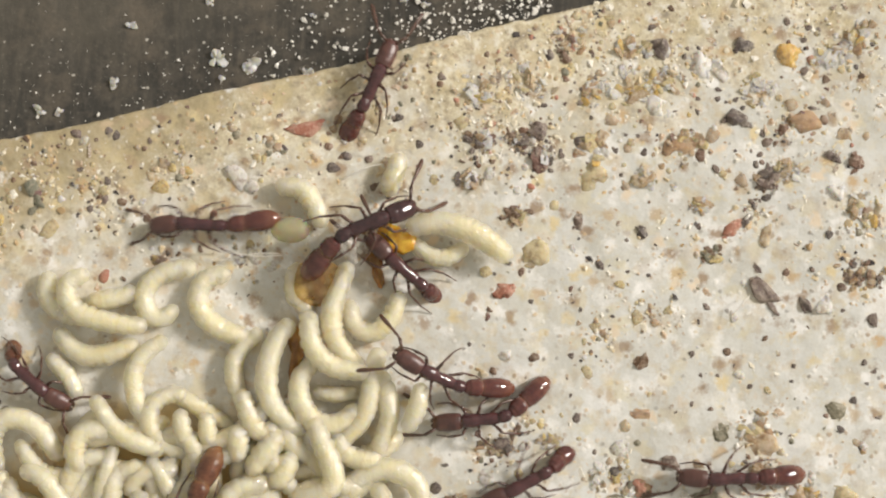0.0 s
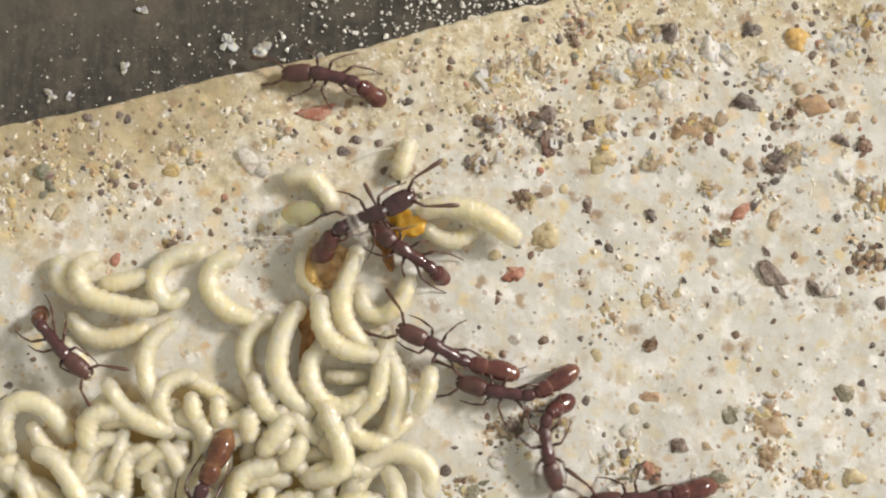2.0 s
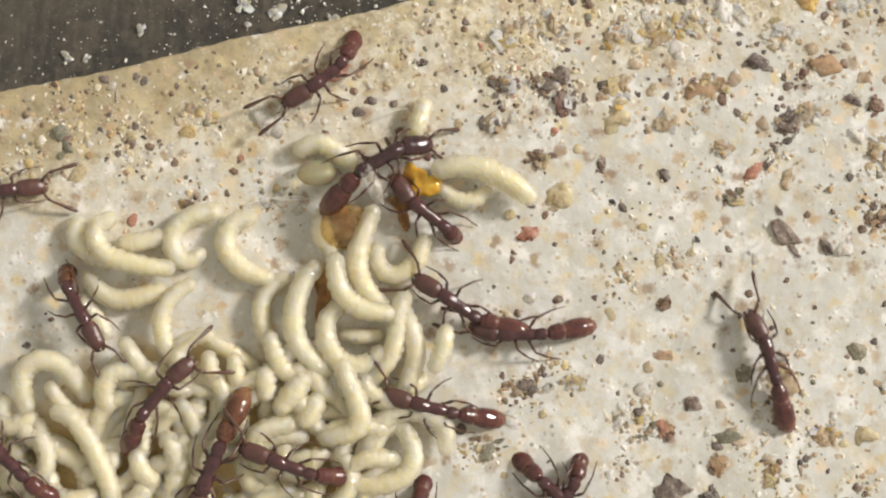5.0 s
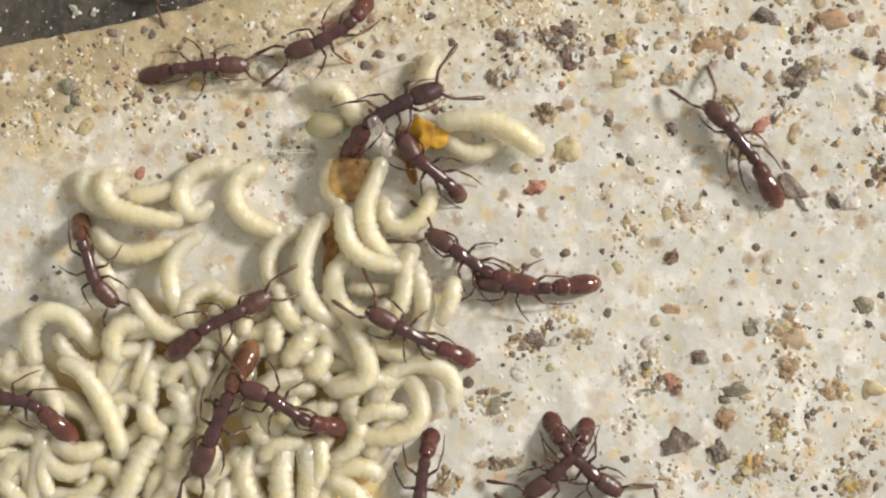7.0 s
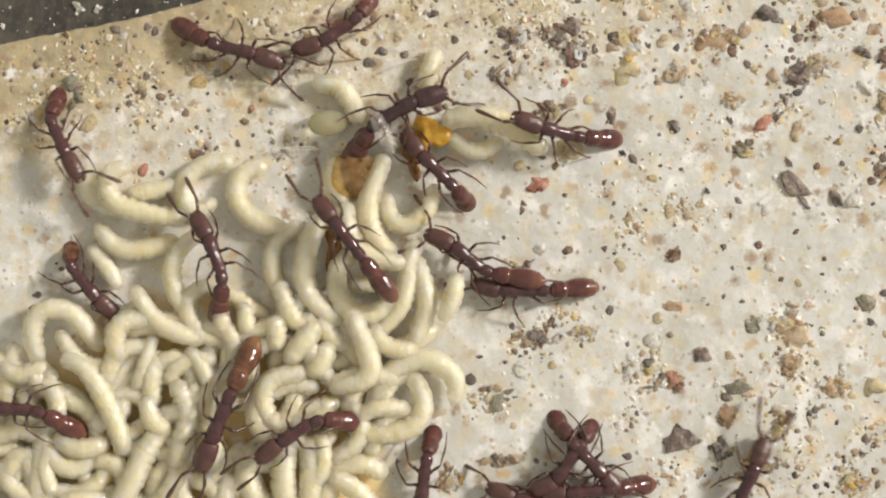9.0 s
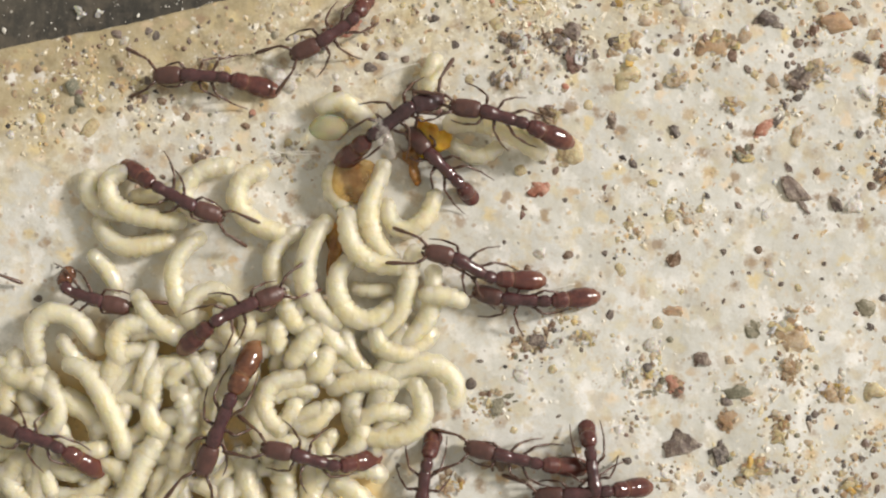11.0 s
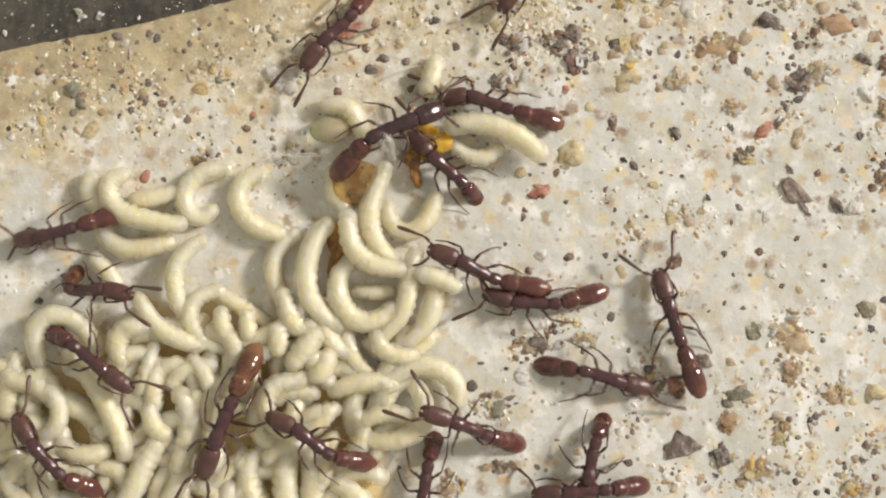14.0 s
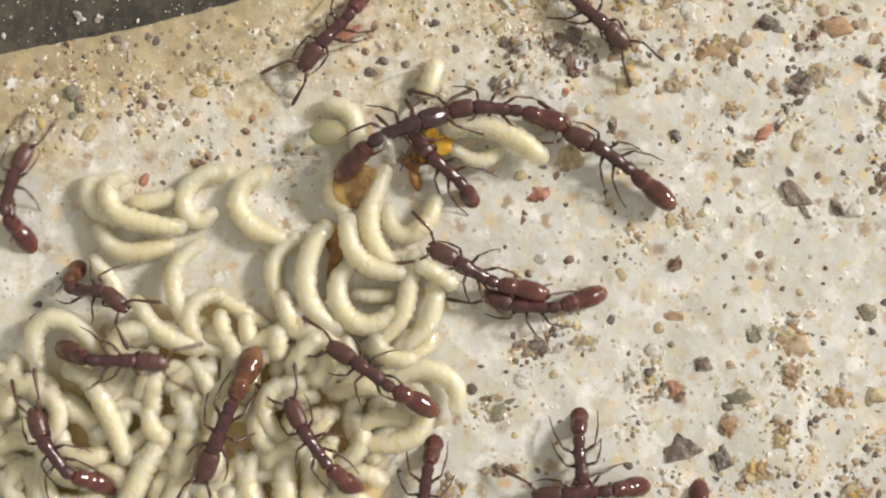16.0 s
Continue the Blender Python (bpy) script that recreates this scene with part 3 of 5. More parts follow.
def fine_sand():
    """Thousands of fine grains in drifts, thick along the crust and thin on the open plaster."""
    r = random.Random(3)
    shapes = [shard(400 + i, 11, 0.8) for i in range(14)]
    verts, faces = [], []
    made = 0
    while made < 2200:
        x, y = r.uniform(-18, 18), r.uniform(-10, 13)
        if y > edge_y(x) - 0.05:
            continue
        bias = 0.030 * (y - 3) + 0.016 * (x - 6) * (x > 6) + 0.10 * smooth(4, 0, edge_y(x) - y) + 0.22 * smooth(-3.5, -8, y) * (x > 0)
        drift = 0.55 * smooth(0.0, 0.6, noise.noise((x / 2.4, y / 2.4, 7.7)) + bias)
        for cx, cy, cr in DRIFTS:
            drift += 0.9 * smooth(1.25, 0.3, math.hypot(x - cx, y - cy) / cr)
        knot = smooth(-0.2, 0.4, noise.noise((x / 0.8, y / 0.8, 3.3)))
        if r.random() > 0.010 + 0.95 * drift * (0.3 + 0.7 * knot):
            continue
        made += 1
        size = min(0.22, 0.030 + r.expovariate(1 / 0.042))
        turn = Euler((r.uniform(0, 6.28), r.uniform(0, 6.28), r.uniform(0, 6.28))).to_matrix()
        v, f = r.choice(shapes)
        c = Vector((x, y, relief(x, y) - size * 0.05))
        n = len(verts)
        verts += [(Vector((q.x, q.y, q.z * 0.6)) * size + c) * MM for q in (turn @ p for p in v)]
        faces += [tuple(i + n for i in q) for q in f]
    ob = new("fine_sand", mesh_of("fine_sand", verts, faces, SAND, False))
    tagged(ob, "fine tan, white and dark sand strewn over the plaster", "sand", kind="stuff")


fine_sand()


def flake_material(single):
    m = Mat("crystal_flake", 0.4, 0.5)
    isl = m.node("ShaderNodeObjectInfo").outputs["Random"] if single else m.node("ShaderNodeNewGeometry").outputs["Random Per Island"]
    if not single:
        isl = m.math("ADD", isl, m.math("MULTIPLY", m.math("SUBTRACT", m.noise(2.6, 2), 0.5), 1.1))
    col = m.ramp(isl, [(0.0, (0.24, 0.16, 0.11)), (0.10, (0.44, 0.29, 0.17)), (0.26, (0.66, 0.46, 0.22)), (0.42, (0.74, 0.64, 0.38)),
                       (0.54, (0.84, 0.80, 0.68)), (0.70, (0.90, 0.87, 0.77)), (0.80, (0.56, 0.39, 0.25)), (0.94, (0.80, 0.74, 0.58))], True)
    col = m.mix(m.ramp(m.noise(0.2, 5, 0.65), [(0.42, grey(0)), (0.60, grey(0.7))]), col, (0.80, 0.775, 0.69))
    col = m.mix(m.ramp(m.noise(0.11, 4, 0.6), [(0.36, grey(0.6)), (0.46, grey(0))]), col, (0.40, 0.30, 0.19))
    m.color(col)
    m.b.inputs["Subsurface Weight"].default_value = 0.0
    m.b.inputs["Subsurface Radius"].default_value = (1.0, 0.8, 0.5)
    m.b.inputs["Subsurface Scale"].default_value = 0.25 * MM
    m.bump(m.noise(0.1, 4), 0.04, 0.7)
    return m.m


FLAKE = flake_material(True)


def flakes():
    """Flat crystals and grit half sunk in the plaster."""
    r = random.Random(23)
    shapes = [shard(600 + i, 14, 0.42) for i in range(16)]
    plates = [mesh_of("crystal_flake", [p * MM for p in v], f, FLAKE, False) for v, f in shapes]
    verts, faces = [], []
    made = 0
    while made < 1900:
        x, y = r.uniform(-18, 18), r.uniform(-10, 13)
        if y > edge_y(x) - 0.1:
            continue
        bias = 0.045 * (y - 3) + 0.014 * (x - 6) * (x > 6) + 0.03 * smooth(4, 0, edge_y(x) - y) - 0.3 * (x < -5)
        drift = 0.6 * smooth(0.0, 0.55, noise.noise((x / 2.1, y / 2.1, 17.7)) + bias)
        for cx, cy, cr in DRIFTS:
            drift += 0.7 * smooth(1.3, 0.3, math.hypot(x - cx, y - cy) / cr)
        if r.random() > 0.02 + 0.9 * drift:
            continue
        made += 1
        size = min(0.40, 0.10 + r.expovariate(1 / 0.065))
        turn = Euler((r.uniform(-0.22, 0.22), r.uniform(-0.22, 0.22), r.uniform(0, 6.28))).to_matrix()
        kind = r.randrange(16)
        v, f = shapes[kind]
        c = Vector((x, y, relief(x, y) - size * 0.27))
        if size > 0.23 and abs(x) < 16 and y > -9:
            # the larger ones lie singly
            ob = new("crystal_flake", plates[kind])
            ob.matrix_basis = Matrix.LocRotScale(c * MM, turn.to_quaternion(), (size, size, size))
            tagged(ob, "flat translucent crystal flake sunk in the plaster", "grain", group="crystal flakes")
            continue
        n = len(verts)
        verts += [(turn @ p * size + c) * MM for p in v]
        faces += [tuple(i + n for i in q) for q in f]
    ob = new("crystal_grit", mesh_of("crystal_grit", verts, faces, flake_material(False), False))
    tagged(ob, "flat tan, amber and white crystals sunk in plaster", "grit", kind="stuff")


flakes()


def crystal(seed):
    """A worn crystal with flat broken sides and a pitted skin."""
    r = random.Random(seed)
    verts, faces = lump(seed, 1.0, 0.5, 3)
    cuts = [(Vector((r.gauss(0, 1), r.gauss(0, 1), r.gauss(0, 0.6))).normalized(), r.uniform(0.5, 0.85)) for _ in range(9)]
    out = []
    for p in verts:
        for n, d in cuts:
            p = p - n * max(0.0, p.dot(n) - d) * 0.9
        out.append(p * (1.1 + 0.16 * noise.noise(p * 2.6 + Vector((seed, 0, 0))) + 0.09 * noise.noise(p * 6 + Vector((seed, 0, 0)))))
    return out, faces


def chunk(x, y, heading, long, wide, kind, label):
    """A large broken piece of rock, with smaller ones baked on: dark ones harder and thicker than clear ones."""
    r = random.Random(int(x * 10))
    hard = kind in ("dark", "brown")
    bits = []
    for size, ox, oy, seed in ((1.0, 0.0, 0.0, 3), (0.5, r.uniform(0.25, 0.5), r.uniform(-0.3, 0.3), 8), (0.36, r.uniform(-0.6, -0.4), r.uniform(-0.3, 0.3), 5)):
        v, f = crystal(seed * 17 + int(x * 10))
        bits.append(([Vector(((p.x * 0.66 * size + ox) * long, (p.y * 0.56 * size + oy) * wide, (p.z * (0.24 if hard else 0.15) * size + 0.04 * noise.noise(p * 3)) * wide)) for p in v], f))
    v, f = joined(*bits)
    ob = new("rock_chip", mesh_of("rock_chip", [p * MM for p in v], f, GRAIN[kind], not hard))
    ob.matrix_basis = pose(x * MM, y * MM, (relief(x, y) - 0.06 * wide) * MM, 0, 0, heading)
    tagged(ob, label, "rock chip")


chunk(13.26, 10.74, 20, 0.95, 1.15, "honey", "translucent honey-orange crystal chip on the plaster")
chunk(6.48, 6.46, 100, 0.74, 0.97, "amber", "translucent amber crystal chip on the plaster")
chunk(9.30, 7.50, 5, 0.80, 0.80, "rust", "flat rust-brown stone chip sunk in the plaster")
chunk(13.80, 8.29, -15, 1.15, 0.75, "rust", "flat rust-brown stone chip sunk in the plaster")
chunk(10.15, 10.24, 0, 0.74, 1.15, "pale", "flat white quartz chip lying on the plaster")
chunk(10.87, 10.08, 30, 0.56, 0.92, "pale", "flat white quartz chip lying on the plaster")
chunk(8.81, 10.92, 0, 0.60, 0.69, "dark", "dark grey broken rock chip stuck in the plaster")
chunk(11.70, 11.00, 10, 0.50, 0.60, "dark", "dark grey broken rock chip stuck in the plaster")
chunk(11.50, 8.45, -10, 0.74, 0.74, "dark", "dark grey broken rock chip stuck in the plaster")
chunk(12.60, 6.25, 60, 0.62, 0.97, "dark", "dark grey broken rock chip stuck in the plaster")
chunk(14.79, 7.15, 60, 0.32, 0.55, "dark", "dark grey broken rock chip stuck in the plaster")
chunk(15.63, 6.89, 70, 0.50, 0.60, "brown", "dark brown broken stone chip on the plaster")
chunk(4.53, 8.02, 80, 0.57, 0.78, "dark", "dark grey broken rock chip stuck in the plaster")
chunk(4.68, 6.94, 10, 0.55, 0.69, "brown", "dark brown broken stone chip on the plaster")
chunk(3.93, 7.66, 0, 0.68, 0.55, "dark", "dark grey broken rock chip stuck in the plaster")
chunk(8.15, 4.46, 80, 0.40, 0.55, "dark", "dark grey broken rock chip stuck in the plaster")
chunk(4.42, 3.77, 50, 0.79, 1.15, "amber", "translucent amber crystal chip on the plaster")
chunk(12.49, 4.36, 0, 0.50, 0.69, "tan", "flat tan stone chip sunk in the plaster")
chunk(8.16, -0.06, 0, 0.42, 0.69, "brown", "dark brown broken stone chip on the plaster")
chunk(9.10, -3.55, 25, 0.52, 0.60, "dark", "dark grey broken rock chip stuck in the plaster")
chunk(10.89, -2.56, -5, 0.67, 0.64, "green", "grey-green flat stone chip in the plaster")
chunk(10.39, -4.81, 5, 0.69, 0.64, "green", "grey-green flat stone chip in the plaster")
chunk(13.89, 1.87, 40, 0.35, 0.60, "dark", "dark grey broken rock chip stuck in the plaster")
chunk(8.15, -1.90, -20, 0.66, 0.60, "rust", "flat rust-brown stone chip sunk in the plaster")
chunk(12.19, -2.82, 10, 0.82, 0.97, "tan", "flat tan stone chip sunk in the plaster")
chunk(14.88, -1.72, -55, 0.62, 0.64, "green", "grey-green flat stone chip in the plaster")
chunk(15.18, -4.75, 80, 0.67, 0.92, "amber", "translucent amber crystal chip on the plaster")
chunk(13.68, -4.81, 30, 0.62, 0.78, "tan", "flat tan stone chip sunk in the plaster")
chunk(3.42, 2.44, 20, 0.55, 0.69, "red", "dull red broken stone chip on the plaster")
chunk(14.59, 1.91, 60, 0.55, 0.83, "pale", "flat white quartz chip lying on the plaster")
chunk(14.99, 5.85, 60, 0.60, 0.72, "pale", "flat white quartz chip lying on the plaster")
chunk(5.92, 4.81, 10, 0.37, 0.55, "dark", "dark grey broken rock chip stuck in the plaster")
chunk(15.29, 7.85, 60, 0.50, 0.60, "tan", "flat tan stone chip sunk in the plaster")
chunk(13.10, 8.05, 0, 0.37, 0.46, "brown", "dark brown broken stone chip on the plaster")
chunk(8.71, 8.75, 20, 0.74, 1.03, "pale", "flat white quartz chip lying on the plaster")
chunk(8.11, 9.45, 0, 0.50, 0.55, "amber", "translucent amber crystal chip on the plaster")
chunk(6.72, 7.66, 30, 0.55, 0.64, "tan", "flat tan stone chip sunk in the plaster")
chunk(5.52, 10.55, 80, 0.37, 0.46, "brown", "dark brown broken stone chip on the plaster")
chunk(8.32, -6.68, 5, 0.85, 0.90, "dark", "large blue-black broken rock chip stuck in the plaster")
chunk(9.75, -6.92, 20, 0.55, 0.62, "dark", "dark grey broken rock chip stuck in the plaster")
chunk(12.40, 2.46, -62, 1.25, 0.62, "dark", "long black broken rock chip stuck in the plaster")
chunk(11.37, 4.64, 10, 0.75, 0.75, "red", "pinkish red broken stone chip on the plaster")
chunk(11.85, 4.84, 60, 0.36, 0.34, "dark", "small black rock chip beside a red one")
chunk(-3.52, 8.07, 12, 1.05, 0.70, "red", "flat brick-red stone chip lying on the plaster")


CRUST_MESH = {}
for kind, looks in GRAIN_LOOK.items():
    skin = grain_material(kind + "_crust", *looks, solid=0.74, dirt=0.25)
    CRUST_MESH[kind] = []
    for k in range(9):
        v, f = shard(500 + 31 * k + len(kind), 13, 0.3)
        CRUST_MESH[kind].append(mesh_of("crystal", [Vector((p.x * 1.15, p.y, p.z)) * MM for p in v], f, skin, False))


def crust(x, y, wide, high, kinds, count=27):
    """A patch of small broken crystals baked together and sunk into the plaster."""
    r = random.Random(int(x * 31 + y * 17))
    kinds = kinds.split()
    patch = new("mineral_crust")
    patch.matrix_basis = pose(x * MM, y * MM, relief(x, y) * MM)
    for _ in range(count):
        a, d = r.uniform(0, 6.283), r.random() ** 0.6
        px, py = 0.5 * wide * d * math.cos(a), 0.5 * high * d * math.sin(a)
        size = min(0.36, 0.12 + r.expovariate(1 / 0.08)) * (1.15 - 0.4 * d)
        place = Vector((px, py, relief(x + px, y + py) - relief(x, y) - 0.02 * size)) * MM
        tilt = Euler((r.uniform(-0.5, 0.5), r.uniform(-0.5, 0.5), r.uniform(0, 6.28)))
        part("crystal", r.choice(CRUST_MESH[r.choice(kinds)]), patch, Matrix.LocRotScale(place, tilt, (size, size, size)))
    tone = "dark grey" if kinds[0] == "dark" else "white" if kinds[0] == "pale" else "amber and brown"
    tagged(patch, "crumbly " + tone + " crystal crust sunk in the plaster", "crust", group="mineral crusts")


BLACK, WARM, WHITE = "dark dark brown tan pale", "amber tan tan rust pale pale amber honey", "pale pale pale tan amber"
for row in ((2.5, 7.6, 1.1, 0.7, BLACK), (3.8, 7.7, 1.1, 0.8, BLACK), (4.7, 7.1, 1.0, 0.8, BLACK), (2.1, 6.3, 1.1, 0.5, BLACK), (12.6, 6.3, 0.8, 0.9, BLACK), (15.9, 2.9, 1.4, 1.0, "dark brown rust tan"),
            (7.9, 9.4, 2.0, 1.4, WARM), (6.5, 9.4, 1.1, 1.1, WARM), (5.65, 11.2, 1.5, 1.0, "rust red tan brown pale"), (7.9, 11.0, 1.4, 0.9, WARM), (9.7, 7.7, 1.4, 0.8, "rust tan amber brown"), (6.4, 7.4, 1.2, 0.9, WARM),
            (8.3, 6.3, 1.0, 0.6, "amber pale tan"), (15.9, 11.3, 1.3, 1.2, WARM), (15.9, 5.3, 1.2, 1.1, WARM), (3.7, 5.05, 1.2, 0.6, "tan brown amber"), (10.2, 5.4, 0.8, 0.6, WARM), (10.6, 3.7, 0.7, 0.6, "green amber brown"),
            (4.2, 9.7, 1.9, 1.5, WHITE), (9.0, 9.8, 1.6, 1.1, WHITE), (2.2, 9.3, 1.2, 1.3, WHITE), (14.8, 10.6, 1.2, 0.9, WHITE), (12.2, 9.4, 1.3, 1.1, WHITE), (13.2, 6.6, 1.0, 0.8, WHITE),
            (6.9, -4.4, 1.9, 1.3, "amber amber green tan pale brown"), (3.3, -3.0, 1.7, 1.0, "brown dark rust tan"), (1.7, -5.2, 1.7, 1.0, "amber tan green brown"), (0.3, -8.0, 1.1, 0.9, WARM), (1.85, -7.35, 1.2, 0.45, "dark brown tan"),
            (10.0, -5.8, 0.6, 0.9, "rust tan brown"), (11.9, -6.15, 0.7, 1.2, "rust tan amber"), (11.1, -7.5, 1.0, 0.9, WARM), (12.1, -2.4, 1.5, 1.3, "tan rust amber pale"), (12.3, -4.0, 0.6, 1.0, "tan rust"), (13.9, -4.7, 1.1, 0.8, "tan honey pale"),
            (14.6, -8.2, 1.2, 0.9, WARM), (8.2, -4.5, 0.6, 0.7, "red brown rust"), (5.0, -2.9, 0.9, 0.5, "tan amber pale")):
    crust(*row)


def flecks():
    """White plaster crumbs on the dark plastic."""
    r = random.Random(5)
    mat = plain_material("plaster_crumb", (0.62, 0.60, 0.54), (0.92, 0.91, 0.88), 0.35)
    verts, faces = [], []
    for i in range(1000):
        x = min(7.0, 5.0 - r.expovariate(1 / 8.0))
        d = min(r.expovariate(1 / 1.9), 9)
        size = min(0.15, 0.014 + r.expovariate(1 / 0.022)) * (1.25 if x > -4 else 0.85)
        v, f = shard(900 + i % 12, 9, 0.5)
        c = Vector((x, edge_y(x) + 0.12 + d, dark_height(d) + 0.06))
        n = len(verts)
        turn = Euler((0, 0, r.uniform(0, 6.28))).to_matrix()
        verts += [(turn @ p * size + c) * MM for p in v]
        faces += [tuple(k + n for k in q) for q in f]
    ob = new("plaster_specks", mesh_of("plaster_specks", verts, faces, mat, False))
    tagged(ob, "tiny white plaster specks strewn on dark plastic", "specks", kind="stuff")
    clear = plain_material("flaky_crumb", (0.46, 0.41, 0.32), (0.86, 0.83, 0.75), 0.3, 0.5)
    for i, (x, d, size) in enumerate([(-6.8, 1.25, 0.42), (-5.6, 0.85, 0.5), (-10.4, 1.3, 0.34), (-13.0, 0.85, 0.3), (-12.4, 0.75, 0.2),
                                      (-9.9, 3.3, 0.26), (-7.1, 3.4, 0.26), (-3.6, 0.15, 0.3), (-6.6, 0.6, 0.2), (-0.2, 1.9, 0.2), (0.6, 1.5, 0.22), (-3.4, 2.2, 0.16)]):
        bits, rr = [], random.Random(60 + i)
        for k in range(6):
            v, f = shard(700 + i * 7 + k, 14, 0.25)
            a, w = rr.uniform(0, 6.28), rr.uniform(0.28, 0.6)
            off = Vector((math.cos(a), math.sin(a) * 0.7, rr.uniform(0, 0.12))) * rr.uniform(0.25, 0.65)
            tip = Euler((rr.uniform(-0.5, 0.5), rr.uniform(-0.5, 0.5), a)).to_matrix()
            bits.append(([(tip @ p) * w + off for p in v], f))
        v, f = joined(*bits)
        ob = new("plaster_crumb", mesh_of("plaster_crumb", [p * size * MM for p in v], f, clear, False))
        ob.matrix_basis = pose(x * MM, (edge_y(x) + d) * MM, (dark_height(d) + 0.06) * MM, 0, 0, i * 50)
        tagged(ob, "pale flaky plaster crumb on dark plastic", "crumb", group="plaster crumbs")


flecks()


# ---- larvae ----
TOPS = []


def larva(x, y, layer, heading, length, bend_a, bend_b, bend_c, bend_d, girth):
    """A curled grub: its middle, its heading from the head on, its turn over each quarter (degrees), its thickness (millimetres)."""
    r = random.Random(int(x * 37 + y * 91))
    n, sides, segs = 104, 18, max(4, min(12, round(length / 0.33)))
    bends = (bend_a, bend_b, bend_c, bend_d)
    pts, a, p = [], radians(heading), Vector((0, 0, 0))
    for i in range(n + 1):
        u = i / n
        pts.append(p.copy())
        hd = a + radians(sum(turn * min(max(u * 4 - k, 0), 1) for k, turn in enumerate(bends)))
        p += Vector((math.cos(hd), math.sin(hd), 0)) * (length / n)
    mid = pts[n // 2].copy()
    big = girth * 0.455
    arch = r.uniform(0.0, 0.16) if layer else r.uniform(0, 0.05)
    slim, fat = r.uniform(0.68, 0.86), r.uniform(0.5, 0.7)
    radii = []
    for i in range(n + 1):
        u = i / n
        s = u * length
        taper = slim + (1 - slim) * math.sin(math.pi / 2 * min(1, u / fat)) - 0.22 * max(0, u - fat) / (1 - fat)
        head, tail = min(1, s / (big * 0.75)), min(1, (length - s) / (big * 0.9))
        cap = math.sqrt(max(0.0, 1 - (1 - head) ** 2)) * math.sqrt(max(0.0, 1 - (1 - tail) ** 2))
        radii.append(max(0.012, big * taper * cap))
        pts[i] = pts[i] - mid + Vector((0, 0, arch * math.sin(math.pi * u)))
    verts, faces = tube(pts, radii, sides, 0.93)
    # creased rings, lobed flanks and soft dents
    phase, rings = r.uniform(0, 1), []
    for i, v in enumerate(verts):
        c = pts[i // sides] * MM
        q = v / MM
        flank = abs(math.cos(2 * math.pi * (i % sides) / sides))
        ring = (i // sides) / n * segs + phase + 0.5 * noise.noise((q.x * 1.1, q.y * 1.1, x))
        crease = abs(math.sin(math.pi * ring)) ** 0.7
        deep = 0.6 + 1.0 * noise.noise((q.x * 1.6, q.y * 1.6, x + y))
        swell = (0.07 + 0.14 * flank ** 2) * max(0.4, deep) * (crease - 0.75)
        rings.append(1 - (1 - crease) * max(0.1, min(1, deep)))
        swell += 0.045 * noise.noise((q.x * 3.0 + x, q.y * 3.0 + y, q.z * 3.0)) + 0.022 * noise.noise((q.x * 8 + x, q.y * 8 + y, q.z * 8))
        verts[i] = c + (v - c) * (1 + swell)
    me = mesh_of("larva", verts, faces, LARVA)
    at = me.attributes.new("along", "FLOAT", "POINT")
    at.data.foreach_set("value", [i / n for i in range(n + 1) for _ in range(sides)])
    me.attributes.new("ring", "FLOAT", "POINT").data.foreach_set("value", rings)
    ob = new("larva", me)
    # fat and gut inside the clear skin, uneven in width, thinner towards the head
    k0, k1 = int(n * r.uniform(0.05, 0.12)), int(n * 0.96)
    core, wide = [], []
    for i in range(k0, k1 + 1, 2):
        u = (i - k0) / (k1 - k0)
        q = pts[i]
        core.append(q + Vector((0, 0, 0.03)))
        wide.append(radii[i] * (0.58 + 0.22 * min(1, u * 2.2) + 0.13 * noise.noise((q.x * 2.6 + x, q.y * 2.6 + y, 0))) * min(1, 0.2 + 7 * u, 0.2 + 7 * (1 - u)))
    fat_me = mesh_of("gut", *tube(core, wide, 12, 0.9), GUT)
    fat_me.attributes.new("along", "FLOAT", "POINT").data.foreach_set("value", [i / (len(core) - 1) for i in range(len(core)) for _ in range(12)])
    part("gut", fat_me, ob, None, "yellowish fat showing through clear skin")
    z = big * 0.93 + layer * 0.3 + relief(x, y) * 0.5
    ob.matrix_basis = pose(x * MM, y * MM, z * MM)
    for i in range(0, n + 1, 3):
        TOPS.append((x + pts[i].x, y + pts[i].y, z + big - 0.12))
    bend = abs(sum(bends))
    shape = "tightly curled" if bend > 150 else "curved" if bend > 60 else "almost straight"
    tagged(ob, shape + (" cream ant larva lying on other larvae" if layer else " cream ant larva lying on the plaster"), "larva", group="ant brood")
    return ob


larva(-11.11, 1.57, 1, 151, 4.35, 125, 67, 6, 16, 0.84)
larva(-12.34, 1.94, 0, -120, 2.43, 26, 51, 21, -5, 0.80)
larva(-10.23, 2.15, 0, -164, 1.88, 3, -7, -5, 4, 0.80)
shoved = larva(-10.94, 0.05, 0, -64, 3.37, 20, 46, 17, 0, 0.84)
larva(-11.88, -0.50, 0, -50, 1.87, 3, -4, -12, 5, 0.72)
larva(-9.09, 2.45, 0, 174, 4.03, 24, 46, 82, 135, 0.82)
larva(-7.19, 1.74, 0, 152, 4.07, 79, 68, 38, 18, 0.88)
larva(-9.48, -0.70, 1, -160, 3.97, 27, 44, 27, 21, 0.76)
larva(-8.89, -2.22, 1, 165, 4.01, 50, 75, 46, 32, 0.80)
larva(-7.22, -1.67, 0, -30, 2.78, -0, 1, -5, -0, 0.72)
larva(-7.72, -2.24, 2, -82, 1.25, 1, -1, -1, 1, 0.72)
